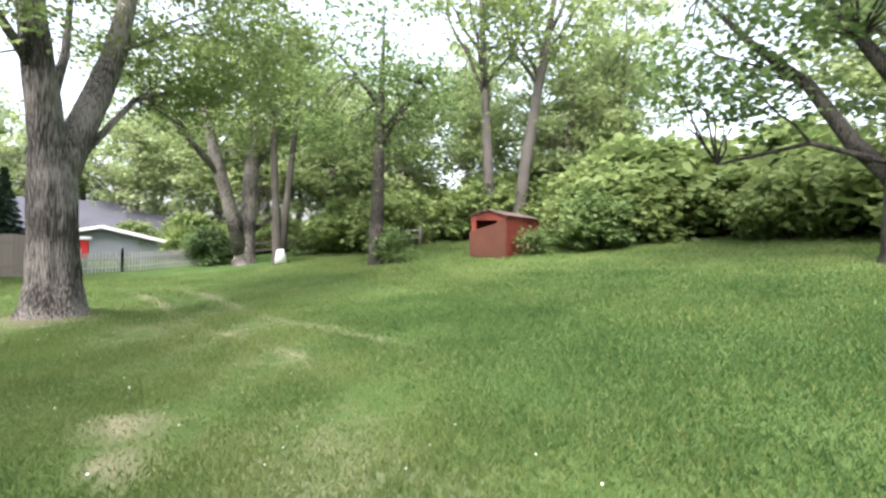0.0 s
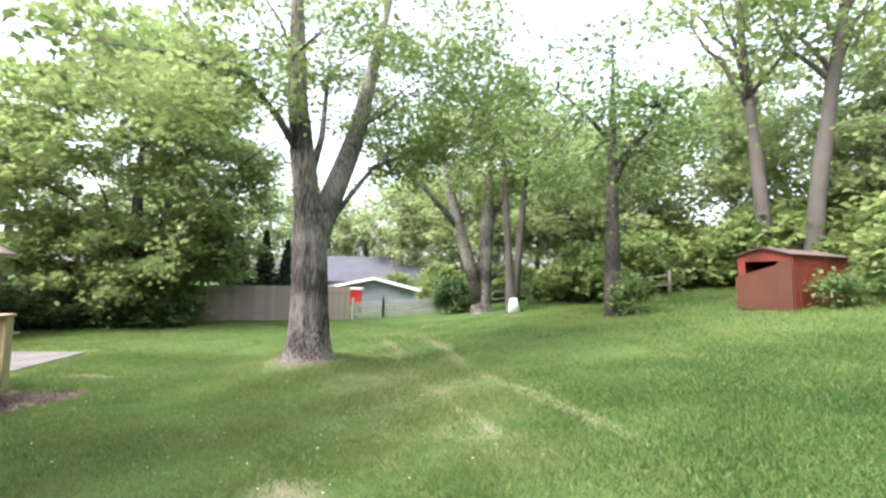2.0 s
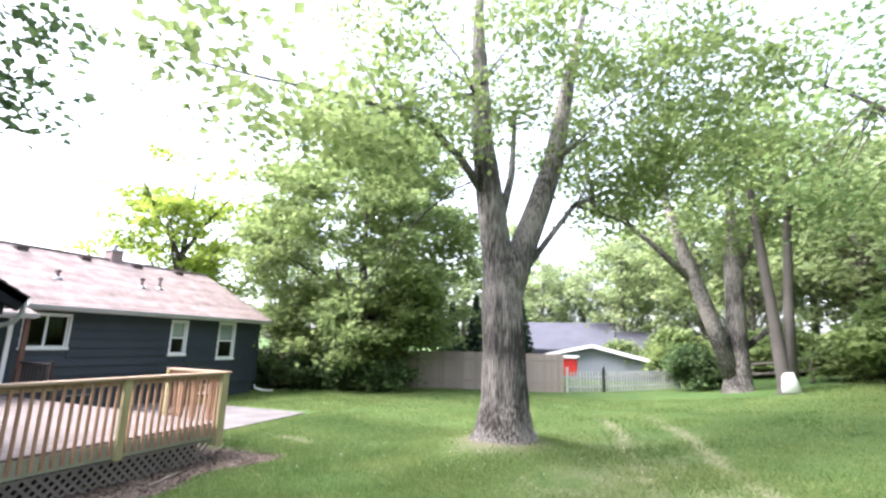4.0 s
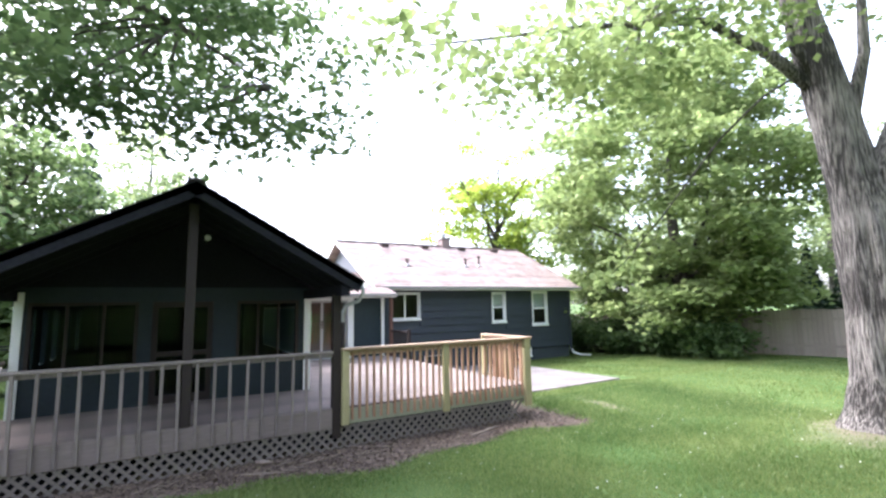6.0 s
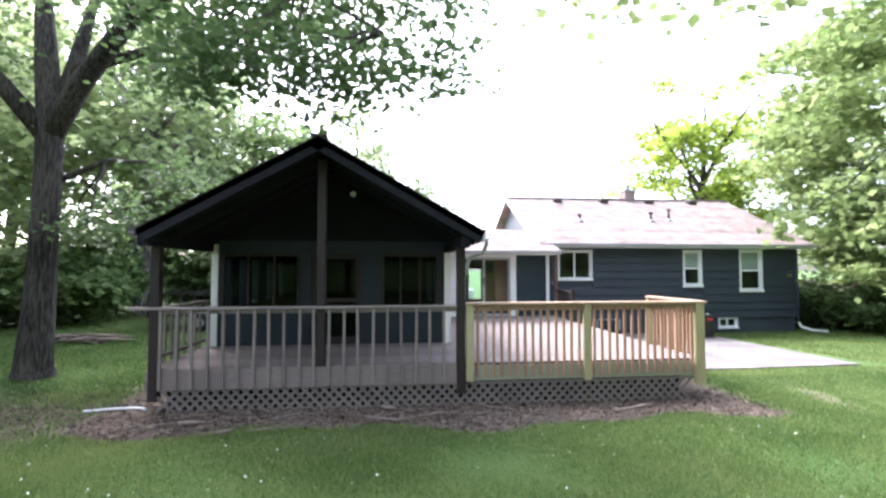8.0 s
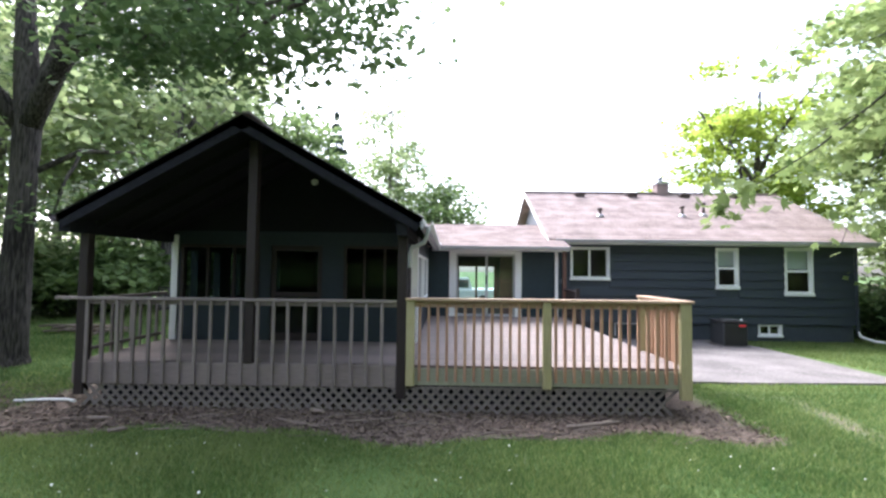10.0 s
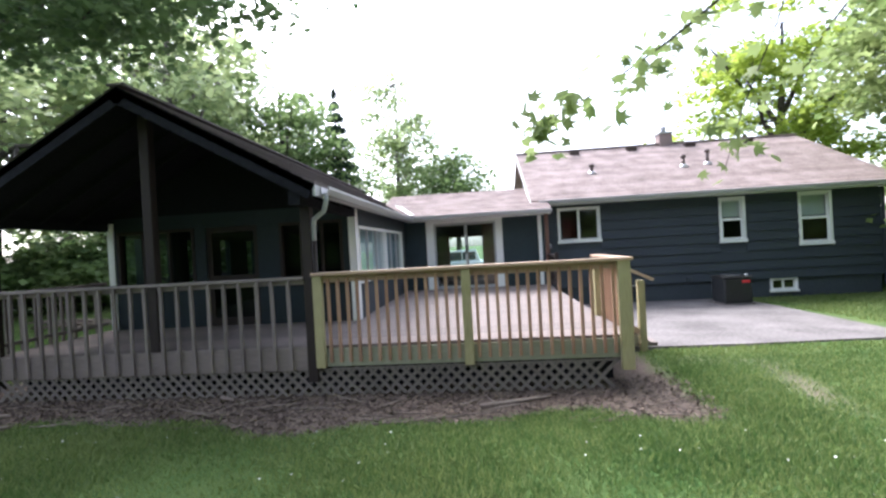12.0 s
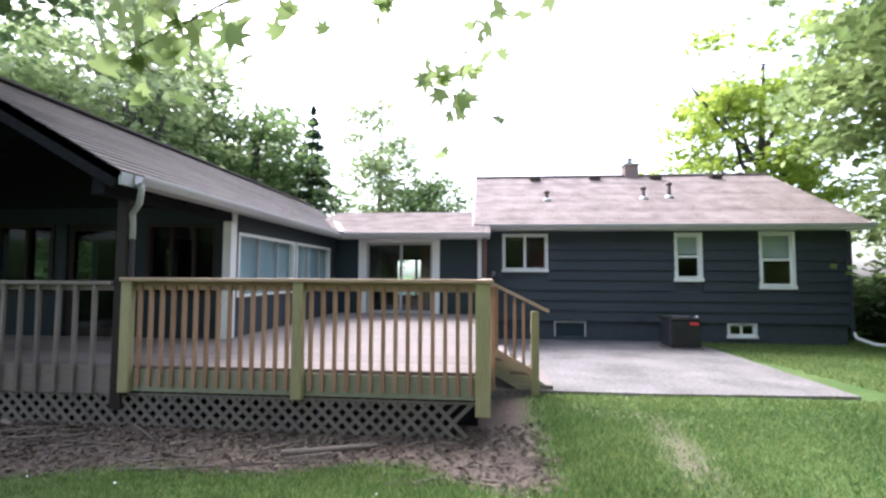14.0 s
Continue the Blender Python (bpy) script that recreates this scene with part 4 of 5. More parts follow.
# the great twin-stemmed maple on the lawn
mx, my = 2.3, -4.95
mz = ground_at(mx, my) - 0.05
cl = np.concatenate([clumps(R, (0.4, -0.4, 9.6), (5.2, 5.2, 3.4), 100, 0.3), clumps(R, (2.8, -2.5, 6.6), (2.6, 2.8, 1.3), 30, 0.2), clumps(R, (-2.8, 1.2, 6.5), (2.2, 2.0, 0.9), 16, 0.1), clumps(R, (0.6, -3.4, 6.8), (2.0, 1.8, 1.0), 16, 0.1), clumps(R, (-3.9, 1.6, 5.6), (1.9, 1.2, 0.8), 13, 0.1), clumps(R, (3.2, -3.0, 8.6), (3.4, 3.4, 2.0), 30, 0.3), clumps(R, (0.8, -4.2, 8.2), (2.4, 2.2, 1.9), 30, 0.2), clumps(R, (-6.1, 1.5, 5.2), (1.9, 0.9, 0.6), 9, 0.1)])
tree("maple_tree", (mx, my, mz), "tall twin-stemmed maple with shaggy grey bark on the lawn",
     [V(0, 0, -0.1), V(0, 0, 0.25), V(0.02, 0, 0.8), V(0.03, 0, 1.8), V(0, 0.02, 3.2), V(-0.08, 0.12, 3.9), V(-0.26, 0.3, 5.4), V(-0.45, 0.45, 7.0), V(-0.6, 0.5, 9.5), V(-0.7, 0.5, 12.5)],
     [0.8, 0.62, 0.5, 0.45, 0.46, 0.36, 0.3, 0.26, 0.17, 0.04],
     [([V(0.05, -0.08, 3.1), V(0.25, -0.3, 4.1), V(0.56, -0.7, 5.4), V(0.85, -1.05, 6.6), V(1.2, -1.45, 9.0), V(1.7, -2.0, 12.0)], [0.36, 0.34, 0.3, 0.26, 0.18, 0.05]),
      ([V(0.2, -0.4, 3.7), V(0.75, -0.9, 4.6), V(1.3, -1.5, 5.6), V(2.2, -2.3, 6.2), V(3.4, -3.6, 6.3)], [0.09, 0.08, 0.07, 0.055, 0.025]),
      ([V(1.3, -1.5, 5.6), V(2.3, -2.0, 5.7), V(3.2, -2.9, 5.4)], [0.05, 0.035, 0.015]),
      ([V(-0.35, 0.35, 5.5), V(-0.9, 0.8, 6.3), V(-1.9, 1.3, 6.9), V(-3.4, 1.5, 6.5), V(-4.9, 1.5, 6.0), V(-6.4, 1.5, 5.4), V(-7.6, 1.6, 5.0)], [0.12, 0.09, 0.07, 0.05, 0.035, 0.02, 0.01]),
      ([V(-0.3, 0.3, 5.4), V(-0.75, 0.5, 6.4), V(-1.2, 0.4, 7.8)], [0.1, 0.08, 0.05]),
      ([V(0.0, 0.1, 5.0), V(0.3, -0.1, 6.2), V(0.35, -0.2, 8.0)], [0.12, 0.09, 0.05])],
     cl, 105, 0.4, 0.135, LEAF_LIGHT, BARK, 11, rough=0.17, seg=44, ridges=5, size=0.875)

# the branch of broad lobed leaves that hangs over the lawn before the deck


def maple_leaf_branch():
    rng = np.random.default_rng(5)
    t = thing("hanging_branch", (0, 0, 0), "thin drooping branch with broad lobed maple leaves", "branch")
    main = [V(2.0, -4.6, 5.6), V(1.5, -4.1, 5.2), V(1.0, -3.7, 4.6), V(0.5, -3.4, 3.9), V(0.15, -3.2, 3.4), V(-0.2, -3.1, 3.05), V(-0.6, -3.15, 2.75), V(-1.0, -3.15, 2.5), V(-1.37, -3.16, 2.32)]
    side = [V(0.15, -3.2, 3.4), V(0.05, -3.0, 2.85), V(-0.1, -2.9, 2.42), V(-0.2, -2.85, 2.06)]
    side2 = [V(-0.2, -3.1, 3.05), V(-0.35, -2.85, 2.95), V(-0.55, -2.7, 2.75)]
    side3 = [V(0.5, -3.4, 3.9), V(0.1, -3.0, 3.7), V(-0.6, -2.7, 3.45)]
    bm = bmesh.new()
    for pts, r in ((main, taper(0.02, 0.003, 9)), (side, taper(0.005, 0.002, 4)), (side2, taper(0.005, 0.002, 3)), (side3, taper(0.006, 0.002, 3))):
        add_tube(bm, pts, r, 6)
    part("twig", bm, BARK_DARK, t)
    lobes = [(0, 1.0), (0.35, 0.45), (0.75, 0.9), (1.1, 0.4), (1.65, 0.65), (2.3, 0.3), (2.9, 0.25), (3.38, 0.25), (3.98, 0.3), (4.63, 0.65), (5.18, 0.4), (5.53, 0.9), (5.93, 0.45)]
    co, fc = [], []
    for pts, n, lo in ((main, 160, 0.5), (side, 42, 0.35), (side2, 18, 0.2), (side3, 26, 0.1)):
        P = [Vector(p) for p in pts]
        for i in range(n):
            f = (1 - (1 - lo) * rng.uniform(0, 1) ** 1.3) * (len(P) - 1)
            k = min(int(f), len(P) - 2)
            c = P[k].lerp(P[k + 1], f - k) + Vector(rng.normal(size=3)) * 0.09
            s = rng.uniform(0.05, 0.095)
            q = Euler((rng.normal() * 0.7, rng.normal() * 0.7, rng.uniform(0, 6.28))).to_matrix()
            b = len(co)
            co.append(tuple(c))
            for a, r in lobes:
                co.append(tuple(c + q @ Vector((math.sin(a) * r * s, math.cos(a) * r * s, -0.15 * r * r * s))))
            m = len(lobes)
            for j in range(m):
                fc.append((b, b + 1 + j, b + 1 + (j + 1) % m))
    me = quick_mesh("leaves", np.array(co), np.array(fc))
    me.materials.append(LEAF_LIGHT)
    part("leaves", me, LEAF_LIGHT, t)


maple_leaf_branch()

# the dark maple beside the porch
lx, ly = -11.6, 2.3
lz = ground_at(lx, ly) - 0.05
cl = np.concatenate([clumps(R, (0.9, -0.4, 7.4), (5.6, 4.6, 2.8), 105, 0.25), clumps(R, (4.8, -1.8, 6.3), (2.2, 1.9, 0.9), 26, 0.1), clumps(R, (-2.5, -1.2, 4.6), (2.6, 2.0, 1.4), 26, 0.2), clumps(R, (2.9, -0.6, 5.3), (1.5, 1.6, 0.6), 10, 0.1), clumps(R, (5.0, -2.0, 5.4), (2.3, 1.3, 0.9), 24, 0.1), clumps(R, (5.5, -2.6, 4.4), (1.2, 0.8, 0.75), 13, 0.1), clumps(R, (3.6, -2.4, 4.6), (1.6, 0.9, 0.6), 12, 0.1), clumps(R, (1.3, 0.8, 2.9), (1.6, 1.4, 0.9), 12, 0.2)])
tree("maple_tree", (lx, ly, lz), "broad dark maple overhanging the porch roof",
     [V(0, 0, -0.1), V(0, 0, 0.2), V(0.05, 0, 1.2), V(0.1, 0, 2.8), V(0.12, 0, 4.2), V(-0.1, 0.1, 6.0), V(-0.3, 0.2, 8.5)], [0.36, 0.27, 0.21, 0.195, 0.2, 0.14, 0.06],
     [([V(3.2, -1.2, 6.5), V(4.6, -2.0, 5.7), V(5.7, -2.6, 4.8)], [0.06, 0.04, 0.015]), ([V(0.1, 0.05, 4.1), V(0.35, 0.2, 5.4), V(0.75, 0.3, 7.4)], [0.15, 0.12, 0.05]), ([V(0.08, 0, 3.2), V(0.9, 0.2, 3.7), V(2.1, 0.3, 3.7)], [0.06, 0.045, 0.02]),
      ([V(0.1, 0, 4.0), V(0.7, -0.2, 4.9), V(1.7, -0.6, 5.9), V(3.2, -1.2, 6.5), V(5.2, -1.9, 6.6)], [0.18, 0.16, 0.13, 0.08, 0.03]),
      ([V(0.1, 0, 4.0), V(-0.6, -0.3, 5.0), V(-1.2, -0.8, 6.6)], [0.17, 0.13, 0.06]), ([V(1.0, -0.3, 5.2), V(1.8, 0.6, 6.0), V(3.2, 1.4, 6.9)], [0.1, 0.07, 0.03])],
     cl, 95, 0.33, 0.115, LEAF_DARK, BARK_DARK, 12, seg=16, ridges=4, size=1.13)

# the dense low-hanging tree over the hedge
bx, by = 13.2, 5.2
cl = np.concatenate([clumps(R, (0, 0, 7.4), (5.9, 5.9, 6.8), 330, 0.62), clumps(R, (-0.8, 0.3, 3.1), (5.0, 5.6, 1.8), 120, 0.55)])
cl = cl[(cl[:, 2] > 1.5) & ~((cl[:, 0] < -3.4) & (cl[:, 2] < 5.2))]
tree("dense_tree", (bx, by, ground_at(bx, by)), "dense rounded tree with low-hanging bright green boughs", [V(0, 0, -0.1), V(0.1, 0, 2.5), V(0, 0.1, 6.0), V(0, 0, 9.5)], [0.35, 0.28, 0.2, 0.06],
     [(limb_points(R, (0, 0, 2.4), (2.5 * math.cos(a), 2.5 * math.sin(a), 5.5), 4, 0.05), taper(0.15, 0.05, 5)) for a in np.arange(0, 6.2, 1.05)], cl, 150, 0.5, 0.24, LEAF_LIGHT, BARK_DARK, 13, thin=0.35)

# the yellow-green maple behind the far house corner
cl = clumps(R, (-0.3, 0, 8.2), (5.0, 4.4, 4.8), 105, 0.4)
tree("yellow_maple_tree", (12.6, 17.5, -0.2), "open-crowned maple with yellow-green leaves behind the house", [V(0, 0, 0), V(0.1, 0, 3), V(0, 0.1, 7), V(0.2, 0, 11.5)], [0.35, 0.27, 0.17, 0.05],
     [(limb_points(R, (0, 0, 3.5 + i * 0.6), (3.2 * math.cos(i * 1.9), 3.0 * math.sin(i * 1.9), 7 + i * 0.7), 4, 0.03), taper(0.13, 0.04, 5)) for i in range(7)], cl, 100, 0.5, 0.27, LEAF_YELLOW, BARK_DARK, 14, thin=0.32)


def plain_tree(name, label, at, h, r, crown, mat, bark, seed, count=60, per=150, leaf=0.24, lean=(0, 0), bare=0.35, fork=True, spread=0.7):
    """A tall yard or woodland tree with a forked trunk and an open crown."""
    rng = np.random.default_rng(seed)
    lx_, ly_ = lean
    tip = V(lx_, ly_, h * 0.93)
    tr = [V(0, 0, -0.2), V(0, 0, 0.15), V(lx_ * 0.12, ly_ * 0.12, h * 0.2), V(lx_ * 0.4, ly_ * 0.4, h * 0.45), V(lx_ * 0.7, ly_ * 0.7, h * 0.7), tip]
    lim = []
    for i in range(6):
        a = rng.uniform(0, 6.28)
        z0 = h * rng.uniform(bare, 0.62)
        f = z0 / h
        lim.append((limb_points(rng, (lx_ * f, ly_ * f, z0), (lx_ * f + crown * 0.6 * math.cos(a), ly_ * f + crown * 0.6 * math.sin(a), z0 + h * 0.22), 4, 0.02), taper(r * 0.42, r * 0.1, 5)))
    cc = clumps(rng, (lx_ * 0.75, ly_ * 0.75, h * (0.5 + bare / 2)), (crown, crown, h * (0.5 - bare / 2)), count, 0.3)
    return tree(name, at, label, tr, [r * 1.5, r * 1.15, r, r * 0.8, r * 0.5, r * 0.15], lim, cc, per, spread, leaf, mat, bark, seed, seg=12)


def on_ground(x, y):
    return (x, y, ground_at(x, y))


plain_tree("yard_tree", "slim dark-trunked yard tree with light green leaves", on_ground(8.4, -15.1), 11, 0.28, 3.6, LEAF_MID, BARK_DARK, 21, 60, 80, 0.2, bare=0.35)
# the twin grey trunks by the neighbour's house
cl = clumps(R, (0, 0, 9), (5, 5, 3.6), 90, 0.3)
tree("twin_trunk_tree", on_ground(16.6, -11.3), "twin-trunked grey tree near the neighbour's fence", [V(0, 0, -0.2), V(0, 0, 0.3), V(0.05, -0.1, 1.2), V(0.1, -0.25, 5), V(0.3, -0.4, 9)], [0.75, 0.55, 0.42, 0.36, 0.15],
     [([V(-0.1, 0.2, 0.6), V(-0.5, 0.8, 2.8), V(-1.0, 1.7, 5.5), V(-1.6, 2.6, 9)], [0.38, 0.34, 0.28, 0.12]), ([V(0.1, -0.2, 1.6), V(0.3, -0.9, 2.2), V(0.5, -1.6, 2.7)], [0.16, 0.13, 0.1]),
      ([V(-0.8, 1.4, 4.5), V(-1.8, 3.2, 6.3), V(-2.6, 4.6, 7.4)], [0.18, 0.12, 0.06]), ([V(0.1, -0.25, 5), V(0.5, -1.5, 7), V(1, -2.5, 9)], [0.22, 0.16, 0.08])], cl, 80, 0.6, 0.24, LEAF_LIGHT, BARK, 22)
cl = clumps(R, (0, 0, 9), (3.4, 3.4, 3.6), 55, 0.3)
wt = tree("pale_trunk_tree", on_ground(14.3, -12.55), "slender pair of pale trunks with a whitened foot", [V(0, 0.1, -0.2), V(0, 0.12, 0.3), V(0.05, 0.25, 3), V(0.2, 0.5, 7), V(0.2, 0.6, 9)], [0.33, 0.24, 0.19, 0.15, 0.08],
          [([V(0, -0.1, 0.2), V(0.0, -0.25, 3), V(0.1, -0.6, 7), V(0.1, -0.8, 9.5)], [0.2, 0.18, 0.14, 0.07])], cl, 70, 0.6, 0.22, LEAF_LIGHT, BARK_PALE, 23)
ob = new("painted_foot", mesh_of("painted_foot", tube([V(0, 0, 0.05), V(0, 0.02, 0.5), V(0, 0.05, 0.75)], [0.37, 0.3, 0.26], 12, 0.1), WHITE))
ob.parent = wt
# the two tall trees behind the shed
plain_tree("tall_tree", "tall bare-stemmed tree rising behind the shed", on_ground(11.2, -23.6), 18, 0.3, 4.2, LEAF_LIGHT, BARK_PALE, 24, 45, 50, 0.3, (0.9, 0.9), 0.45)
plain_tree("tall_tree", "tall leaning pale trunk rising behind the shed", on_ground(9.9, -24.6), 19, 0.33, 4.4, LEAF_LIGHT, BARK_PALE, 25, 45, 50, 0.3, (-1.2, -1.8), 0.45)
# the overhanging tree at the right edge of the lawn
rx, ry = -7.3, -19.6
cl = np.concatenate([clumps(R, (0.3, 0.6, 7.2), (4.2, 4.2, 2.8), 60, 0.3), clumps(R, (3.0, 1.2, 4.6), (2.2, 2.2, 1.3), 24, 0.2)])
tree("leaning_tree", on_ground(rx, ry), "dark leaning tree with long overhanging limbs", [V(0, 0, -0.2), V(0, 0, 0.2), V(0.05, 0.1, 1.6), V(0.0, 0.2, 4.0), V(-0.4, 0.4, 8)], [0.45, 0.34, 0.28, 0.22, 0.08],
     [([V(0, 0.05, 1.5), V(0.9, 0.1, 2.6), V(1.7, 0.3, 4.0), V(3.0, 0.3, 5.4), V(4.4, 0.2, 7.2)], [0.2, 0.17, 0.14, 0.1, 0.05]), ([V(0.1, 0.1, 2.0), V(1.5, 0.6, 2.6), V(3.4, 0.8, 2.3)], [0.08, 0.06, 0.03]),
      ([V(0, 0.2, 3.4), V(0.8, 0.4, 4.8), V(2.0, 0.6, 6.8)], [0.16, 0.12, 0.06])], cl, 80, 0.5, 0.18, LEAF_MID, BARK_DARK, 26)
# trees behind the house roofs
plain_tree("roundhead_tree", "small round-headed tree behind the breezeway roof", (-3.4, 27, -0.2), 8.6, 0.2, 2.6, LEAF_MID, BARK_DARK, 27, 50, 120, 0.28, bare=0.3)
plain_tree("background_tree", "leafy tree standing behind the sunroom roof", (-12.8, 20, 0), 12, 0.28, 4.4, LEAF_MID, BARK_DARK, 28, 90, 150, 0.28, bare=0.12)


def spruce(at, h, seed):
    rng = np.random.default_rng(seed)
    t = thing("spruce_tree", (0, 0, 0), "dark pointed spruce behind the sunroom roof", "spruce")
    part("trunk", tube([V(0, 0, -0.2), V(0, 0, h * 0.5), V(0, 0, h)], [0.22, 0.12, 0.02], 8), BARK_DARK, t)
    n = 9000
    f = rng.uniform(0.08, 1, n) ** 0.8
    tier = np.round(f * 16) / 16 + rng.normal(size=n) * 0.008
    a = rng.integers(0, 11, n) * 0.571 + np.round(f * 16) * 1.3 + rng.normal(size=n) * 0.12
    r = (1.02 - tier) * h * 0.29 * rng.uniform(0.1, 1, n)
    p = np.stack([r * np.cos(a), r * np.sin(a), tier * h - r * 0.25], -1)
    part("needles", leaf_mesh("needles", rng, p, 0.32, LEAF_SPRUCE, 0.3, 0.16), LEAF_SPRUCE, t)
    t.location = at


spruce((-10.4, 22.5, 0), 11.5, 31)
for i, (x, y) in enumerate(((19.5, 2.8), (20.5, 1.6), (21.0, 0.4), (22.0, -0.8))):
    spruce((x, y, -0.1), 4.4 + 0.5 * (i % 2), 33 + i)


def bush(name, label, at, rad, hgt, mat, seed, count=26, per=150, leaf=0.14, group=""):
    rng = np.random.default_rng(seed)
    t = thing(name, (0, 0, 0), label, "bush", group)
    bm = bmesh.new()
    for i in range(9):
        a = rng.uniform(0, 6.28)
        add_tube(bm, limb_points(rng, (0.1 * math.cos(a), 0.1 * math.sin(a), -0.1), (rad * 0.6 * math.cos(a), rad * 0.6 * math.sin(a), hgt * 0.7), 3), taper(0.025, 0.008, 4), 5)
    part("stems", bm, BARK_DARK, t)
    c = clumps(rng, (0, 0, hgt * 0.52), (rad, rad, hgt * 0.5), count, 0.3)
    p = fill(rng, c, per, 0.28 * max(1, rad / 1.5), 0.6)
    p = p[p[:, 2] > 0.02]
    part("foliage", leaf_mesh("foliage", rng, p, leaf, mat), mat, t, kind="stuff")
    t.location = at
    return t


bush("bush", "leafy light green bush crowding the red shed", on_ground(2.0, -21.6), 1.5, 2.1, LEAF_MID, 41, 36, 170, 0.2)
bush("bush", "sapling with broad leaves against the shed wall", on_ground(3.55, -19.75), 0.45, 1.2, LEAF_MID, 42, 9, 70, 0.16)
bush("bush", "rounded shrub beside the neighbour's picket fence", on_ground(18.6, -9.7), 1.4, 1.9, LEAF_DARK, 43, 24, 150, 0.2)
bush("bush", "sprouting shoots at the foot of the slim tree", on_ground(8.1, -15.6), 0.7, 1.5, LEAF_MID, 44, 14, 90, 0.16)
# hedge along the privacy fence, beneath the dense tree
for i in range(6):
    bush("hedge_shrub", "dark shaded hedge shrub along the fence", on_ground(11.6 - 0.1 * i, 3.0 + i * 1.7), 1.25, 1.75, LEAF_DARK, 50 + i, 24, 150, 0.18, "hedge along the fence")

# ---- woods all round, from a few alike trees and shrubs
wood_a = plain_tree("woodland_tree", "slender woodland tree in full leaf", on_ground(26, -20), 14, 0.22, 3.8, LEAF_WOOD_HAZY, BARK, 61, 80, 75, 0.32, (0.6, 0.3), 0.15, spread=0.6)
wood_b = plain_tree("woodland_tree", "broad woodland tree in full leaf", on_ground(-15, 24), 12, 0.26, 4.2, LEAF_WOOD_HAZY, BARK, 62, 85, 75, 0.32, (-0.4, 0.5), 0.1, spread=0.6)
for w in (wood_a, wood_b):
    tagged(w, group="woods round the garden")
shrub = bush("woodland_shrub", "dense undergrowth shrub at the wood's edge", on_ground(16, -25), 2.0, 2.4, LEAF_LIGHT, 63, 40, 120, 0.28, "undergrowth at the wood's edge")
dark_shrub = bush("woodland_shrub", "dark shaded undergrowth shrub", on_ground(-18, 12), 2.0, 2.6, LEAF_MID, 64, 40, 120, 0.28, "undergrowth at the wood's edge")
rng = np.random.default_rng(99)


def put(src, x, y, s=1.0):
    c = copy_thing(src, pose(x, y, ground_at(x, y) - 0.05, 0, 0, rng.uniform(0, 360)))
    c.scale = (s, s, s * rng.uniform(0.9, 1.15))


WOODS = [(30, -12), (34, -6), (31, -18), (26, -26), (21, -22), (22, -30), (13, -31), (9, -32), (17, -27), (14, -34), (24, -19), (28, -15), (10, -28), (-4, -31), (-13, -33), (-12.5, -27), (-15, -24),
         (-17, -30), (39, 2), (42, -9), (40, -18), (36, 8), (30, 13), (-18, 18), (-20, 10), (-17, 4), (-22, 3), (-20, -4), (-15, 13), (-23, 16), (-21, -14), (19, 15), (24, 10), (-9, 30), (-20, 27), (27, -21), (33, -23), (36, -12), (45, -3), (44, 6)]
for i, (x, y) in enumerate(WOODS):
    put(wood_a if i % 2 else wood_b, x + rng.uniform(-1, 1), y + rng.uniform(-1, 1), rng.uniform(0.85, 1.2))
EDGE = [(20, -18), (22.5, -15.5), (24, -13), (18, -21), (14, -23), (12, -24), (10.5, -25), (3, -22.5), (1.5, -24), (-0.5, -26), (-3, -25), (-5, -25.5), (-7, -24.5), (-9, -23), (-11, -22), (-12.5, -20), (6.5, -27), (16, -20),
        (26, -10), (28, -7), (15, -17), (17.5, -15.2), (-14.5, -16), (-16, -12)]
for x, y in EDGE:
    put(shrub, x + rng.uniform(-0.6, 0.6), y + rng.uniform(-0.6, 0.6), rng.uniform(0.75, 1.25))
for x, y in ((1.0, -27), (-1.5, -28.5), (3.8, -27.5), (6.0, -29), (12.5, -27.5), (20, -24)):
    put(shrub, x, y, 1.75)
for x, y in ((-15, 17), (-17, 14.5), (-19, 9), (-19, 6), (-18, 2.5), (-18, 0), (-17, -3), (-12.5, 18.5), (-10.5, 17), (-16.5, 10.5), (-5, -27), (-9, -25), (-12, -23.5)):
    put(dark_shrub, x + rng.uniform(-0.6, 0.6), y + rng.uniform(-0.6, 0.6), rng.uniform(0.8, 1.3))

# ---- the red shed


def slab(ring, thick):
    """A four-cornered plate of even thickness along x."""
    bm = bmesh.new()
    a = [bm.verts.new(p) for p in ring]
    b = [bm.verts.new(Vector(p) + Vector((thick, 0, 0))) for p in ring]
    bm.faces.new(a), bm.faces.new(b)
    for k in range(4):
        bm.faces.new((a[k], a[(k + 1) % 4], b[(k + 1) % 4], b[k]))
    return bm


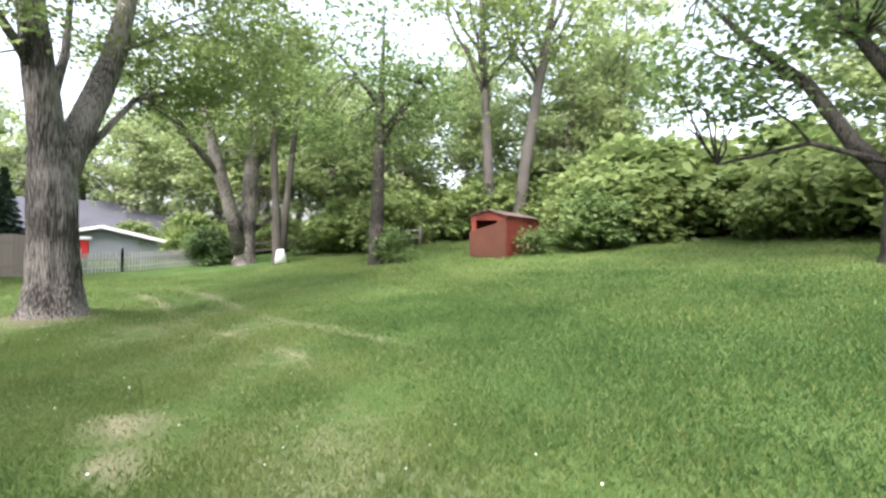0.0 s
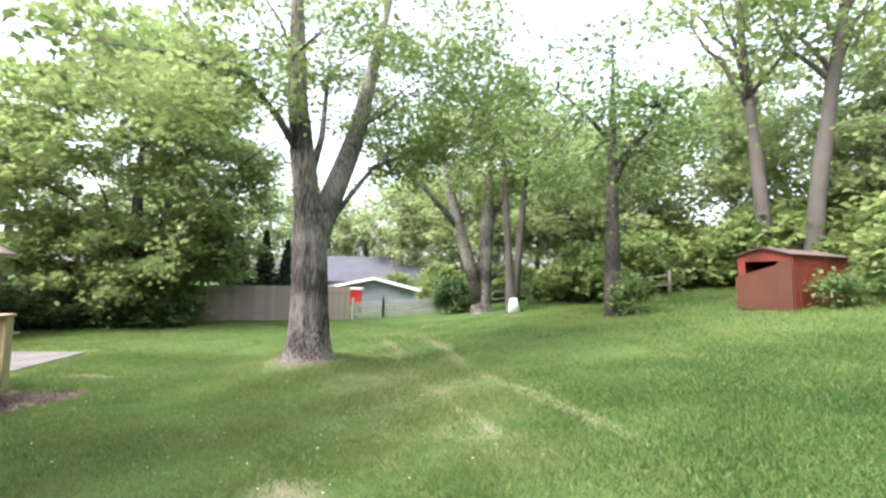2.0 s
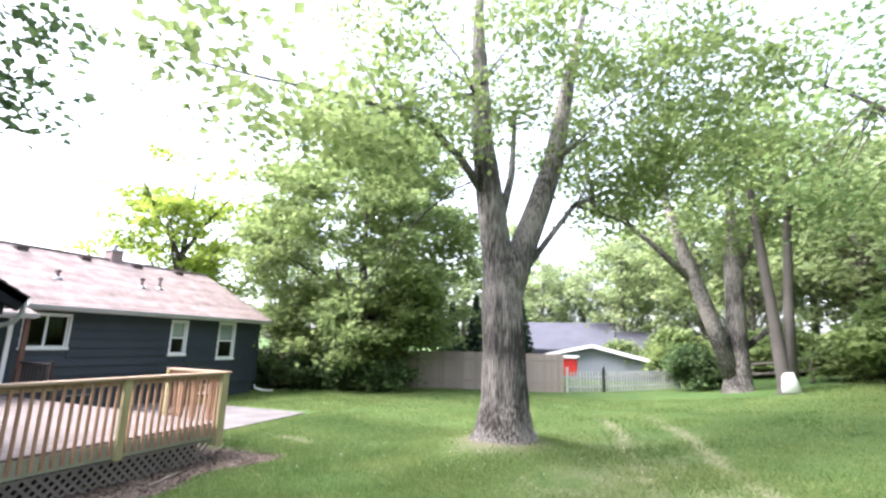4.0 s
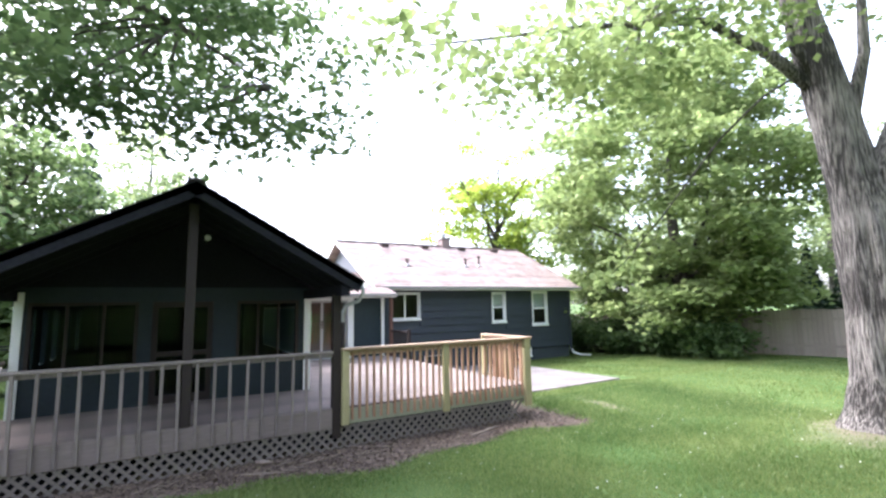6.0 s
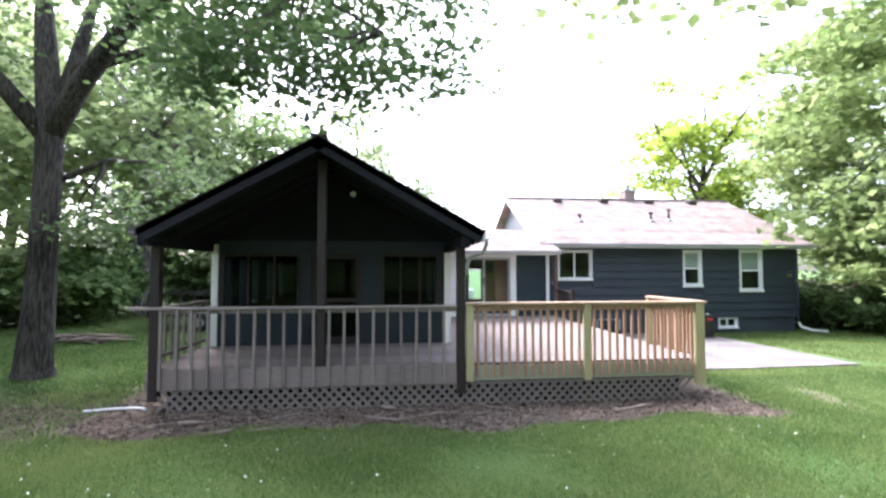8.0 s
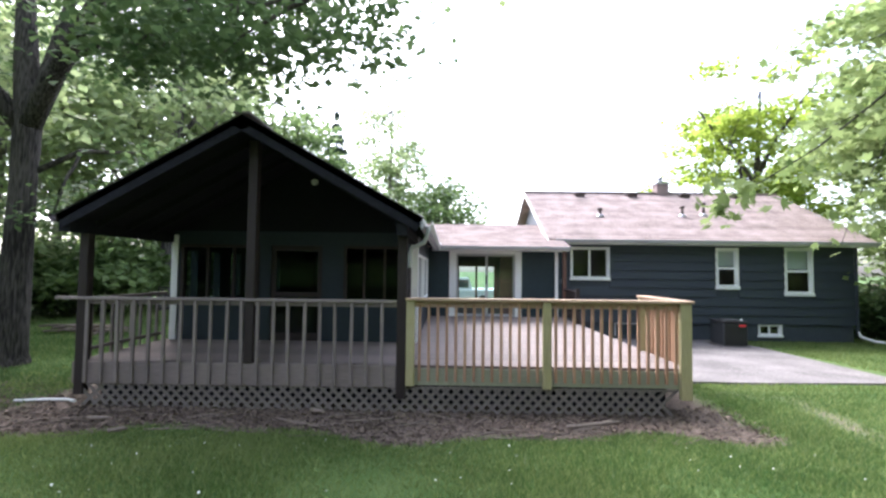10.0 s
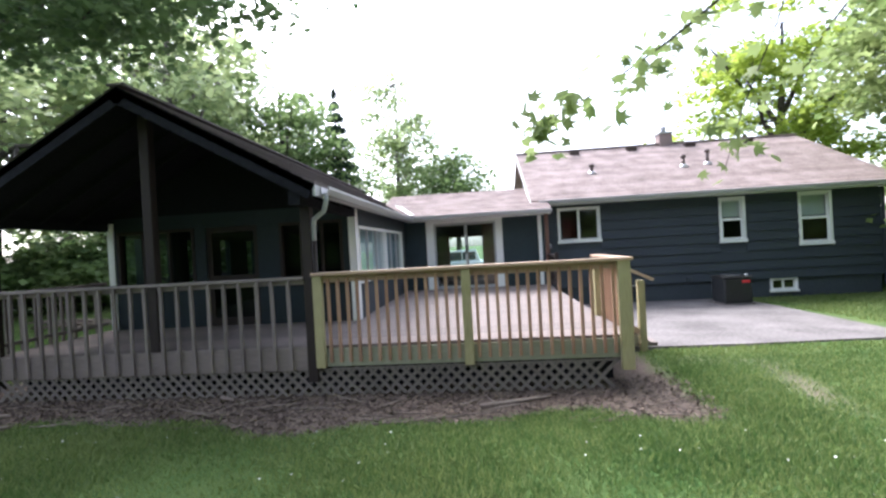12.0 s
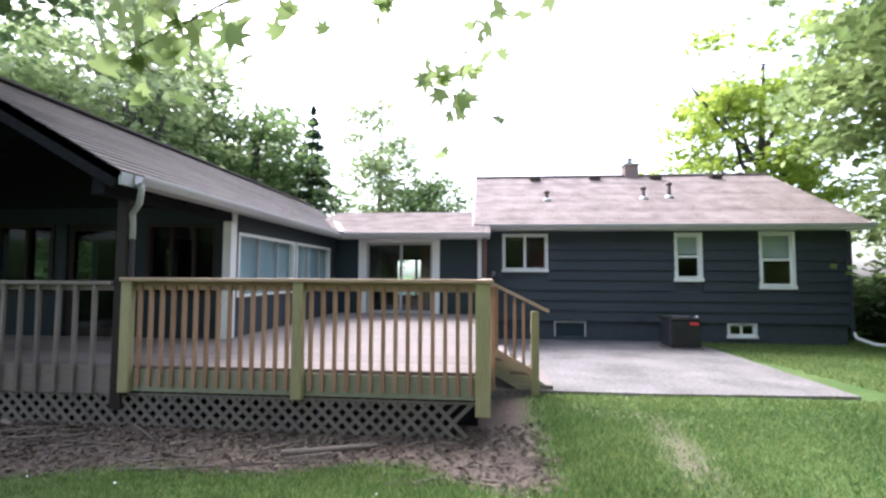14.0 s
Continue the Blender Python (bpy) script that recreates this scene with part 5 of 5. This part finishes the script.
def red_shed(x, y, turn):
    """A small leaning metal shed; its open gable end faces local -x."""
    t = thing("red_shed", (0, 0, 0), "rusty red metal garden shed, leaning, door fallen open", "shed")
    L, W, H, G = 2.9, 1.7, 1.7, 0.22
    lean_x = -0.1
    part("wall", boxes(((0, W - 0.03, 0), (L, W, H))), SHED_RED, t)
    part("wall", boxes(((L - 0.03, 0.03, 0), (L, W - 0.03, H))), SHED_RED, t)
    for i in range(14):
        a = i * L / 14
        part("wall_panel", boxes(((a, -0.012 if i % 2 else 0.0, 0), (a + L / 14, 0.03, H))), SHED_RED, t)
    part("front_wall", boxes(((0, 0.03, 0), (0.03, 0.3, H)), ((0, 1.45, 0), (0.03, W, H)), ((0, 0.3, 1.5), (0.03, 1.45, H))), SHED_RED, t)
    for xx in (0.0, L - 0.03):
        bm = bmesh.new()
        a = [bm.verts.new(p) for p in ((xx, 0, H), (xx, W, H), (xx, W / 2, H + G))]
        b = [bm.verts.new(p.co + Vector((0.03, 0, 0))) for p in a]
        bm.faces.new(a), bm.faces.new(b)
        for i in range(3):
            bm.faces.new((a[i], a[(i + 1) % 3], b[(i + 1) % 3], b[i]))
        part("gable", bm, SHED_RED, t)
    for s, y0 in ((1, -0.08), (-1, W + 0.08)):
        part("roof", beam((-0.1, (y0 + W / 2) / 2, H + G / 2 + 0.0), (L + 0.1, (y0 + W / 2) / 2, H + G / 2 + 0.0), W / 2 + 0.12, 0.03, Vector((0, -s * G, W / 2)).normalized()), SHED_ROOF, t, "rusty ribbed metal roof")
    part("door", slab([(-0.14, 0.4, 0.0), (-0.2, 1.66, 0.0), (-0.12, 1.72, 1.0), (-0.05, 0.4, 1.4)], 0.03), SHED_RUST, t, "sagging rusty brown door")
    part("door", slab([(-0.1, 0.02, 0.0), (-0.17, 0.42, 0.0), (-0.08, 0.42, 1.46), (-0.04, 0.02, 1.56)], 0.03), SHED_RUST, t, "rusty orange door leaf")
    part("brace", boxes(((1.3, -0.05, 0.25), (1.34, -0.014, 0.9)), ((1.75, -0.05, 0.2), (1.79, -0.014, 0.8))), BOARD_PALE, t)
    part("floor", boxes(((0.03, 0.03, -0.15), (L - 0.03, W - 0.03, 0.03))), SHED_RUST, t)
    m = pose(x, y, ground_at(x, y) - 0.02, 0, 0, turn)
    sh = Matrix.Identity(4)
    sh[0][2] = lean_x
    for o in t.children:
        o.data.transform(sh)
    t.matrix_world = m


red_shed(4.05, -18.8, -70.4)

# ---- fences


def privacy_fence(a, b, n):
    t = thing("privacy_fence", (*a, ground_at(*a)), "tall tan wooden privacy fence", "fence")
    d = Vector((b[0] - a[0], b[1] - a[1], 0))
    ang = math.atan2(d.y, d.x)
    w = d.length / n
    me = mesh_of("board", boxes(((0.003, -0.012, 0), (w - 0.003, 0.012, 1.75)), bevel=0.003), FENCE_WOOD)
    for i in range(n):
        x, y = a[0] + d.x * i / n, a[1] + d.y * i / n
        piece("board", me, t, (x, y, ground_at(x, y) - 0.02 + 0.015 * math.sin(i * 1.7)), (0, 0, ang))
    part("rail", beam((*a, ground_at(*a) + 0.4), (*b, ground_at(*b) + 0.4), 0.04, 0.09), FENCE_WOOD, t)
    part("rail", beam((*a, ground_at(*a) + 1.4), (*b, ground_at(*b) + 1.4), 0.04, 0.09), FENCE_WOOD, t)
    return t


privacy_fence((12.8, 14.0), (14.0, 3.0), 74)
privacy_fence((14.0, 3.0), (16.0, -4.2), 48)


def picket_fence(a, b, n):
    t = thing("picket_fence", (*a, ground_at(*a)), "weathered grey picket fence", "fence", "picket fences")
    d = Vector((b[0] - a[0], b[1] - a[1], 0))
    ang = math.atan2(d.y, d.x)
    bm = bmesh.new()
    v = [bm.verts.new((x, y, z)) for y in (-0.01, 0.01) for x, z in ((0, 0), (0.08, 0), (0.08, 0.86), (0.04, 0.95), (0, 0.86))]
    bm.faces.new(v[:5]), bm.faces.new(v[5:])
    for i in range(5):
        bm.faces.new((v[i], v[(i + 1) % 5], v[5 + (i + 1) % 5], v[5 + i]))
    me = mesh_of("picket", bm, PICKET_WOOD)
    for i in range(n):
        x, y = a[0] + d.x * i / n, a[1] + d.y * i / n
        piece("picket", me, t, (x, y, ground_at(x, y) + 0.03), (0, 0, ang))
    for z in (0.25, 0.7):
        part("rail", beam((*a, ground_at(*a) + z), (*b, ground_at(*b) + z), 0.03, 0.07), PICKET_WOOD, t)
    for p in (a, b):
        part("post", boxes(((p[0] - 0.06, p[1] - 0.06, ground_at(*p) - 0.1), (p[0] + 0.06, p[1] + 0.06, ground_at(*p) + 1.15)), bevel=0.01), PICKET_WOOD, t)


picket_fence((16.1, -4.35), (17.2, -5.9), 12)
picket_fence((17.2, -5.9), (19.4, -9.3), 28)


def rail_fence(pts):
    t = thing("split_rail_fence", (*pts[0], ground_at(*pts[0])), "old grey split-rail fence at the wood's edge", "fence")
    for p, q in zip(pts, pts[1:]):
        for z in (0.5, 0.95):
            part("rail", tube([(*p, ground_at(*p) + z), ((p[0] + q[0]) / 2, (p[1] + q[1]) / 2, (ground_at(*p) + ground_at(*q)) / 2 + z - 0.03), (*q, ground_at(*q) + z)], [0.05] * 3, 6), OLD_WOOD, t)
    for p in pts:
        part("post", tube([(*p, ground_at(*p) - 0.1), (*p, ground_at(*p) + 1.15)], [0.07, 0.06], 7), OLD_WOOD, t)


rail_fence([(19.8, -9.9), (19.0, -12.1), (18.0, -14.3), (16.6, -16.3), (14.8, -18.1), (12.8, -19.9)])

# ---- the neighbour's house
nb = thing("neighbour_house", (29, -4, 0), "low neighbour house with pale grey siding and slate roof", "house")
bm = bmesh.new()
prof = [(2.6, -0.4), (-7.9, -0.4), (-7.9, 1.35), (-2.8, 2.6), (2.6, 1.35)]
f = [bm.verts.new((28.0, y, z)) for y, z in prof]
g = [bm.verts.new((34.0, y, z)) for y, z in prof]
bm.faces.new(f), bm.faces.new(g)
for i in range(5):
    bm.faces.new((f[i], f[(i + 1) % 5], g[(i + 1) % 5], g[i]))
part("wall", bm, NB_SIDING, nb, "pale grey lap siding gable wall")
lap = mesh_of("siding_board", beam((0, 0, 0), (0, 1, 0), 0.02, 0.2, (0.06, 0, 1)), NB_SIDING)
for i in range(13):
    z = -0.1 + i * 0.2
    y0, y1 = (-7.9, 2.6) if z < 1.35 else (-7.9 + (z - 1.3) * 5.1 / 1.25 + 0.3, 2.6 - (z - 1.3) * 5.4 / 1.25 - 0.3)
    o = piece("siding_board", lap, nb, (27.985, y0, z))
    o.scale = (1, max(0.1, y1 - y0), 1)
for y0, y1 in ((-8.3, -2.8), (3.0, -2.8)):
    part("roof", beam((27.6, (y0 + y1) / 2, 2.02), (34.2, (y0 + y1) / 2, 2.02), 5.8, 0.08, Vector((0, -1.3 if y0 < y1 else 1.3, 5.4)).normalized()), NB_ROOF, nb)
    part("rake_board", beam((27.58, y0, 1.28), (27.58, y1, 2.6), 0.05, 0.2), WHITE, nb, "white rake board")
for k, (y0, y1, zr) in enumerate(((-20.5, 0.5, 3.8), (-4.0, 6.0, 4.5))):
    bm = bmesh.new()
    x0, xr, x1, ze = 29.5 + k * 1.5, 35 + k * 1.5, 41, 1.5 + k * 0.8
    a = [bm.verts.new((x, y, z)) for y in (y0, y1) for x, z in ((x0, ze), (xr, zr), (x1, ze), (x1, ze - 0.12), (x0, ze - 0.12))]
    bm.faces.new(a[:5]), bm.faces.new(a[5:])
    for i in range(5):
        bm.faces.new((a[i], a[(i + 1) % 5], a[5 + (i + 1) % 5], a[5 + i]))
    part("roof", bm, NB_ROOF, nb, "broad grey shingle roof")
    part("wall", boxes(((x0 + 0.5, y0 + 0.3, -0.5), (x1 - 0.5, y1 - 0.3, ze - 0.12))), NB_SIDING, nb)
part("fascia", boxes(((29.4, -20.5, 1.36), (29.48, -8.2, 1.5))), WHITE, nb)
part("window", boxes(((29.9, -11.6, 0.3), (29.98, -9.6, 1.2))), TEAL, nb)
tp = thing("red_canopy", (17.3, -3.6, 0), "red shelter with a white top beyond the fence", "canopy")
part("cover", boxes(((17.3, -4.15, 0.55), (18.2, -3.2, 1.42)), bevel=0.02), RED_TARP, tp)
part("top", boxes(((17.2, -4.25, 1.42), (18.3, -2.2, 1.56)), bevel=0.03), WHITE, tp)
for px in (17.36, 18.1):
    for py in (-4.1, -2.3):
        part("leg", boxes(((px, py, -0.15), (px + 0.05, py + 0.05, 0.6 if py < -3 else 1.42))), GALV, tp)

nb.location += Vector((-2.2, -1.9, -0.45))
tp.location += Vector((1.0, -0.35, 0.05))



def pickup(x, y, z):
    t = thing("pickup_truck", (0, 0, 0), "white pickup truck parked beyond the breezeway", "truck")
    body = part("body", boxes(((-2.5, -0.9, 0.5), (2.5, 0.9, 1.05)), bevel=0.08), WHITE, t)
    part("bumper", boxes(((-2.6, -0.85, 0.5), (-2.5, 0.85, 0.68)), bevel=0.02), GALV, body)
    bm = bmesh.new()
    ring = [(-1.2, 1.05), (-0.6, 1.62), (0.75, 1.66), (0.95, 1.05)]
    a = [bm.verts.new((u, -0.8, w)) for u, w in ring]
    b = [bm.verts.new((u, 0.8, w)) for u, w in ring]
    bm.faces.new(a), bm.faces.new(b)
    for k in range(4):
        bm.faces.new((a[k], a[(k + 1) % 4], b[(k + 1) % 4], b[k]))
    cab = part("cab", bm, WHITE, t)
    for u0, u1 in ((-0.75, 0.0), (0.06, 0.75)):
        part("window", boxes(((u0, -0.812, 1.12), (u1, -0.79, 1.54)), bevel=0.01), TEAL, cab, "dark side window")
    for u in (-1.6, 1.55):
        for v in (-0.88, 0.88):
            w = part("wheel", tube([(u, v - 0.1, 0.36), (u, v - 0.06, 0.36), (u, v + 0.06, 0.36), (u, v + 0.1, 0.36)], [0.3, 0.36, 0.36, 0.3], 18), TYRE, t)
            part("rim", tube([(u, v - 0.11, 0.36), (u, v + 0.11, 0.36)], [0.2, 0.2], 12), GALV, w)
    t.matrix_world = pose(x, y, z, 0, 0, 0)


pickup(-2.9, 20.0, ground_at(-2.9, 20.0))

# ---- things on the far side of the porch


def trailer(x, y, z, turn):
    t = thing("utility_trailer", (0, 0, 0), "low dark utility trailer carrying pale boards", "trailer")
    part("bed", boxes(((-1.5, -0.8, 0.5), (1.5, 0.8, 0.6)), ((-1.55, -0.85, 0.46), (-1.5, 0.85, 0.64)), ((1.5, -0.85, 0.46), (1.55, 0.85, 0.64)), bevel=0.006), STEEL_DARK, t)
    part("drawbar", beam((1.5, 0, 0.5), (2.5, 0, 0.42), 0.08, 0.08), STEEL_DARK, t)
    for sx in (-1.5, -0.6, 0.5, 1.45):
        for sy in (-0.82, 0.82):
            part("stake", boxes(((sx - 0.02, sy - 0.02, 0.6), (sx + 0.02, sy + 0.02, 1.25))), STEEL_DARK, t)
    for sy in (-0.82, 0.82):
        part("side_rail", boxes(((-1.5, sy - 0.02, 1.2), (1.5, sy + 0.02, 1.25))), STEEL_DARK, t)
        w = part("wheel", tube([(0, sy * 1.05 - 0.09, 0.3), (0, sy * 1.05 - 0.05, 0.3), (0, sy * 1.05 + 0.05, 0.3), (0, sy * 1.05 + 0.09, 0.3)], [0.24, 0.3, 0.3, 0.24], 18), TYRE, t)
        part("rim", tube([(0, sy * 1.05 - 0.1, 0.3), (0, sy * 1.05 + 0.1, 0.3)], [0.15, 0.15], 12), GALV, w)
    for i in range(4):
        part("plank", beam((-1.3 + i * 0.1, -0.4 + i * 0.25, 0.63 + 0.03 * (i % 2)), (1.1, -0.45 + i * 0.25, 0.63 + 0.03 * (i % 2)), 0.22, 0.04), BOARD_PALE, t)
    t.matrix_world = pose(x, y, z, 0, 0, turn)


trailer(-11.3, 9.6, ground_at(-11.3, 9.6), 8)
R2 = random.Random(3)
pile = thing("stick_pile", on_ground(-13.0, 6.1), "heap of cut grey branches on the lawn", "stick pile")
for i in range(34):
    a = R2.uniform(-0.4, 0.4) + (1.5 if i % 7 == 0 else 0)
    cx, cy, L = -13.0 + R2.uniform(-0.6, 0.6), 6.1 + R2.uniform(-0.35, 0.35), R2.uniform(0.5, 1.1)
    z = ground_at(cx, cy) + R2.uniform(0.02, 0.22)
    dx, dy = math.cos(a) * L / 2, math.sin(a) * L / 2
    part("stick", tube([(cx - dx, cy - dy, z), (cx, cy, z + 0.03), (cx + dx, cy + dy, z - 0.01)], [0.03, 0.028, 0.02], 6), STICK, pile)
HOSE = [(-9.35, 0.02), (-9.0, 0.12), (-8.7, 0.14), (-8.52, 0.06)]
whole("garden_hose", tube([(x, y, ground_at(x, y) + 0.03) for x, y in HOSE], [0.02] * 4, 8), WHITE, "white pipe lying on bare soil", "pipe")

# fallen sticks on the bare bed in front of the deck
for i in range(95):
    cx, cy = R2.uniform(-8.6, 0.3), R2.uniform(-1.25, -0.15)
    L, a = R2.choice((0.2, 0.3, 0.4, 0.6, 0.9)) * R2.uniform(0.8, 1.2), R2.gauss(0, 0.5)
    dx, dy = math.cos(a) * L / 2, math.sin(a) * L / 2
    r = R2.uniform(0.004, 0.012) + (0.018 if i % 24 == 0 else 0)
    pts = [(cx + dx * f, cy + dy * f + 0.03 * math.sin(f * 2), ground_at(cx + dx * f, cy + dy * f) + r + 0.012) for f in (-1, -0.3, 0.4, 1)]
    whole("fallen_stick", tube(pts, [r, r * 1.05, r * 0.9, r * 0.5], 6, 0.2), STICK, "dry fallen stick on the bare bed", "stick", "fallen sticks")

# ---- litter, clover and grass
rng = np.random.default_rng(17)
n = 24000
x, y = rng.uniform(-13.0, 0.8, n), np.where(rng.uniform(0, 1, n) < 0.8, rng.uniform(-1.7, 0.4, n), rng.uniform(0.4, 2.6, n))
k = (x < -8.6) | (y < 0.3)
x, y = x[k], y[k]
n = len(x)
k = soil_weight(x, y) > rng.uniform(0.2, 0.8, n)
x, y = x[k], y[k]
p = np.stack([x, y, height(x, y) + rng.uniform(0.005, 0.025, len(x))], -1)
tagged(new("leaf_litter", leaf_mesh("leaf_litter", rng, p, 0.055, MULCH, 1.2, 0.3)), "dry brown leaf litter and bark chips", "litter", kind="stuff")


def grass(count, x0, x1, y0, y1, tall, name, wide, keep=0.4, fade=0.0, mat=BLADE, far_edge=0.1):
    rng = np.random.default_rng(count)
    x, y = rng.uniform(x0, x1, count), rng.uniform(y0, y1, count)
    w = np.maximum(soil_weight(x, y), 0.7 * dry_weight(x, y))
    k = w < rng.uniform(0.05, keep + 0.3, count)
    k &= ~((x > -0.1) & (x < 5.2) & (y > 1.4) & (y < 7.9)) & ~((x > -8.6) & (x < 0.1) & (y > -0.05) & (y < 12)) & ~((x > 0) & (x < 9.2) & (y > 7.8))
    if fade:
        k &= rng.uniform(0, 1, count) < np.clip((y - y0) / fade, 0, 1) * np.clip((x1 - x) / fade, 0, 1) * np.clip((x - x0) / fade, 0, 1) * np.clip((y1 - y) / (fade * far_edge), 0, 1)
    x, y = x[k], y[k]
    n = len(x)
    patch = 0.85 + 0.22 * np.sin(x * 1.7 + 2 * np.sin(y * 0.9)) * np.sin(y * 1.3 + x * 0.4)
    h = tall * rng.uniform(0.5, 1.3, n) * patch
    a = rng.uniform(0, 6.28, n)
    z = height(x, y)
    base_p = np.stack([x, y, z - 0.005], -1)
    side = np.stack([np.cos(a), np.sin(a), 0 * a], -1) * (wide * rng.uniform(0.6, 1.3, n))[:, None]
    bend = rng.normal(size=(n, 3)) * (h * 0.5)[:, None]
    bend[:, 2] = h
    co = np.stack([base_p - side, base_p + side, base_p + bend], 1).reshape(-1, 3)
    me = quick_mesh(name, co, np.arange(n * 3).reshape(-1, 3))
    me.materials.append(mat)
    tagged(new(name, me), "short mown green grass blades", "grass", kind="stuff")


grass(720000, -13.5, 5.5, -12.0, 1.4, 0.055, "grass", 0.0065, fade=4.0)
grass(170000, -10, 14, -16, 1.5, 0.07, "grass", 0.011)
grass(60000, 0.5, 14, 1.0, 8.5, 0.07, "grass", 0.012)
grass(70000, -18, -8, -4, 14, 0.08, "grass", 0.013)
grass(80000, -10, 16, -26, -13, 0.1, "grass", 0.016)
# tree shade over the rising lawn, carried by darker blade colour
grass(230000, -13, 1.5, -19, -8.6, 0.075, "grass", 0.009, fade=3.0, mat=BLADE_DARK_AND_SHADED, far_edge=0.6)
# shade beneath the porch maple, again as darker blades
grass(60000, -15, -8.4, -2.5, 8.0, 0.07, "grass", 0.009, fade=1.5, mat=BLADE_DARK_AND_SHADED, far_edge=1.0)
grass(60000, -3, 5.0, -3.4, 0.9, 0.06, "grass", 0.007, fade=1.2, mat=BLADE_DARK_AND_SHADED)
n = 420
x, y = rng.uniform(-9, 6, n), rng.uniform(-9, -1.5, n)
p = np.stack([x, y, height(x, y) + 0.05], -1)
tagged(new("clover_flowers", leaf_mesh("clover_flowers", rng, p, 0.019, CLOVER, 1.0, 0.5)), "small white clover blossoms in the lawn", "clover", kind="stuff")

# ---- pieces: siding boards and deck boards
course = 0.2667
for i in range(9):
    z = 0.32 + i * course
    segs, cuts = [], [h for h in HOLES if h[2] < z + course and h[3] > z]
    p = -0.02
    for a, b, c, d in sorted(cuts):
        segs.append((p, a))
        p = b
    segs.append((p, 9.07))
    for a, b in segs:
        if b - a > 0.02:
            bm = bmesh.new()
            v = [bm.verts.new(q) for xx in (a, b) for q in ((xx, WY, z - 0.015), (xx, WY - 0.05, z - 0.015), (xx, WY - 0.046, z + 0.02), (xx, WY - 0.006, z + course), (xx, WY, z + course))]
            bm.faces.new(v[:5]), bm.faces.new(v[5:])
            for j in range(5):
                bm.faces.new((v[j], v[(j + 1) % 5], v[5 + (j + 1) % 5], v[5 + j]))
            part("siding_board", bm, SIDING, front)
wide = 0.14
long_board = mesh_of("deck_board", boxes(((-3.86, 0.003, 0), (0.03, wide - 0.003, 0.035)), bevel=0.003), DECK_WOOD)
porch_board = mesh_of("deck_board", boxes(((-8.48, 0.003, 0), (-3.865, wide - 0.003, 0.035)), bevel=0.003), DECK_WOOD)
for i in range(51):
    piece("deck_board", long_board, deck, (0, -0.03 + i * wide, 0.475))
for i in range(15):
    piece("deck_board", porch_board, deck, (0, -0.03 + i * wide, 0.475))
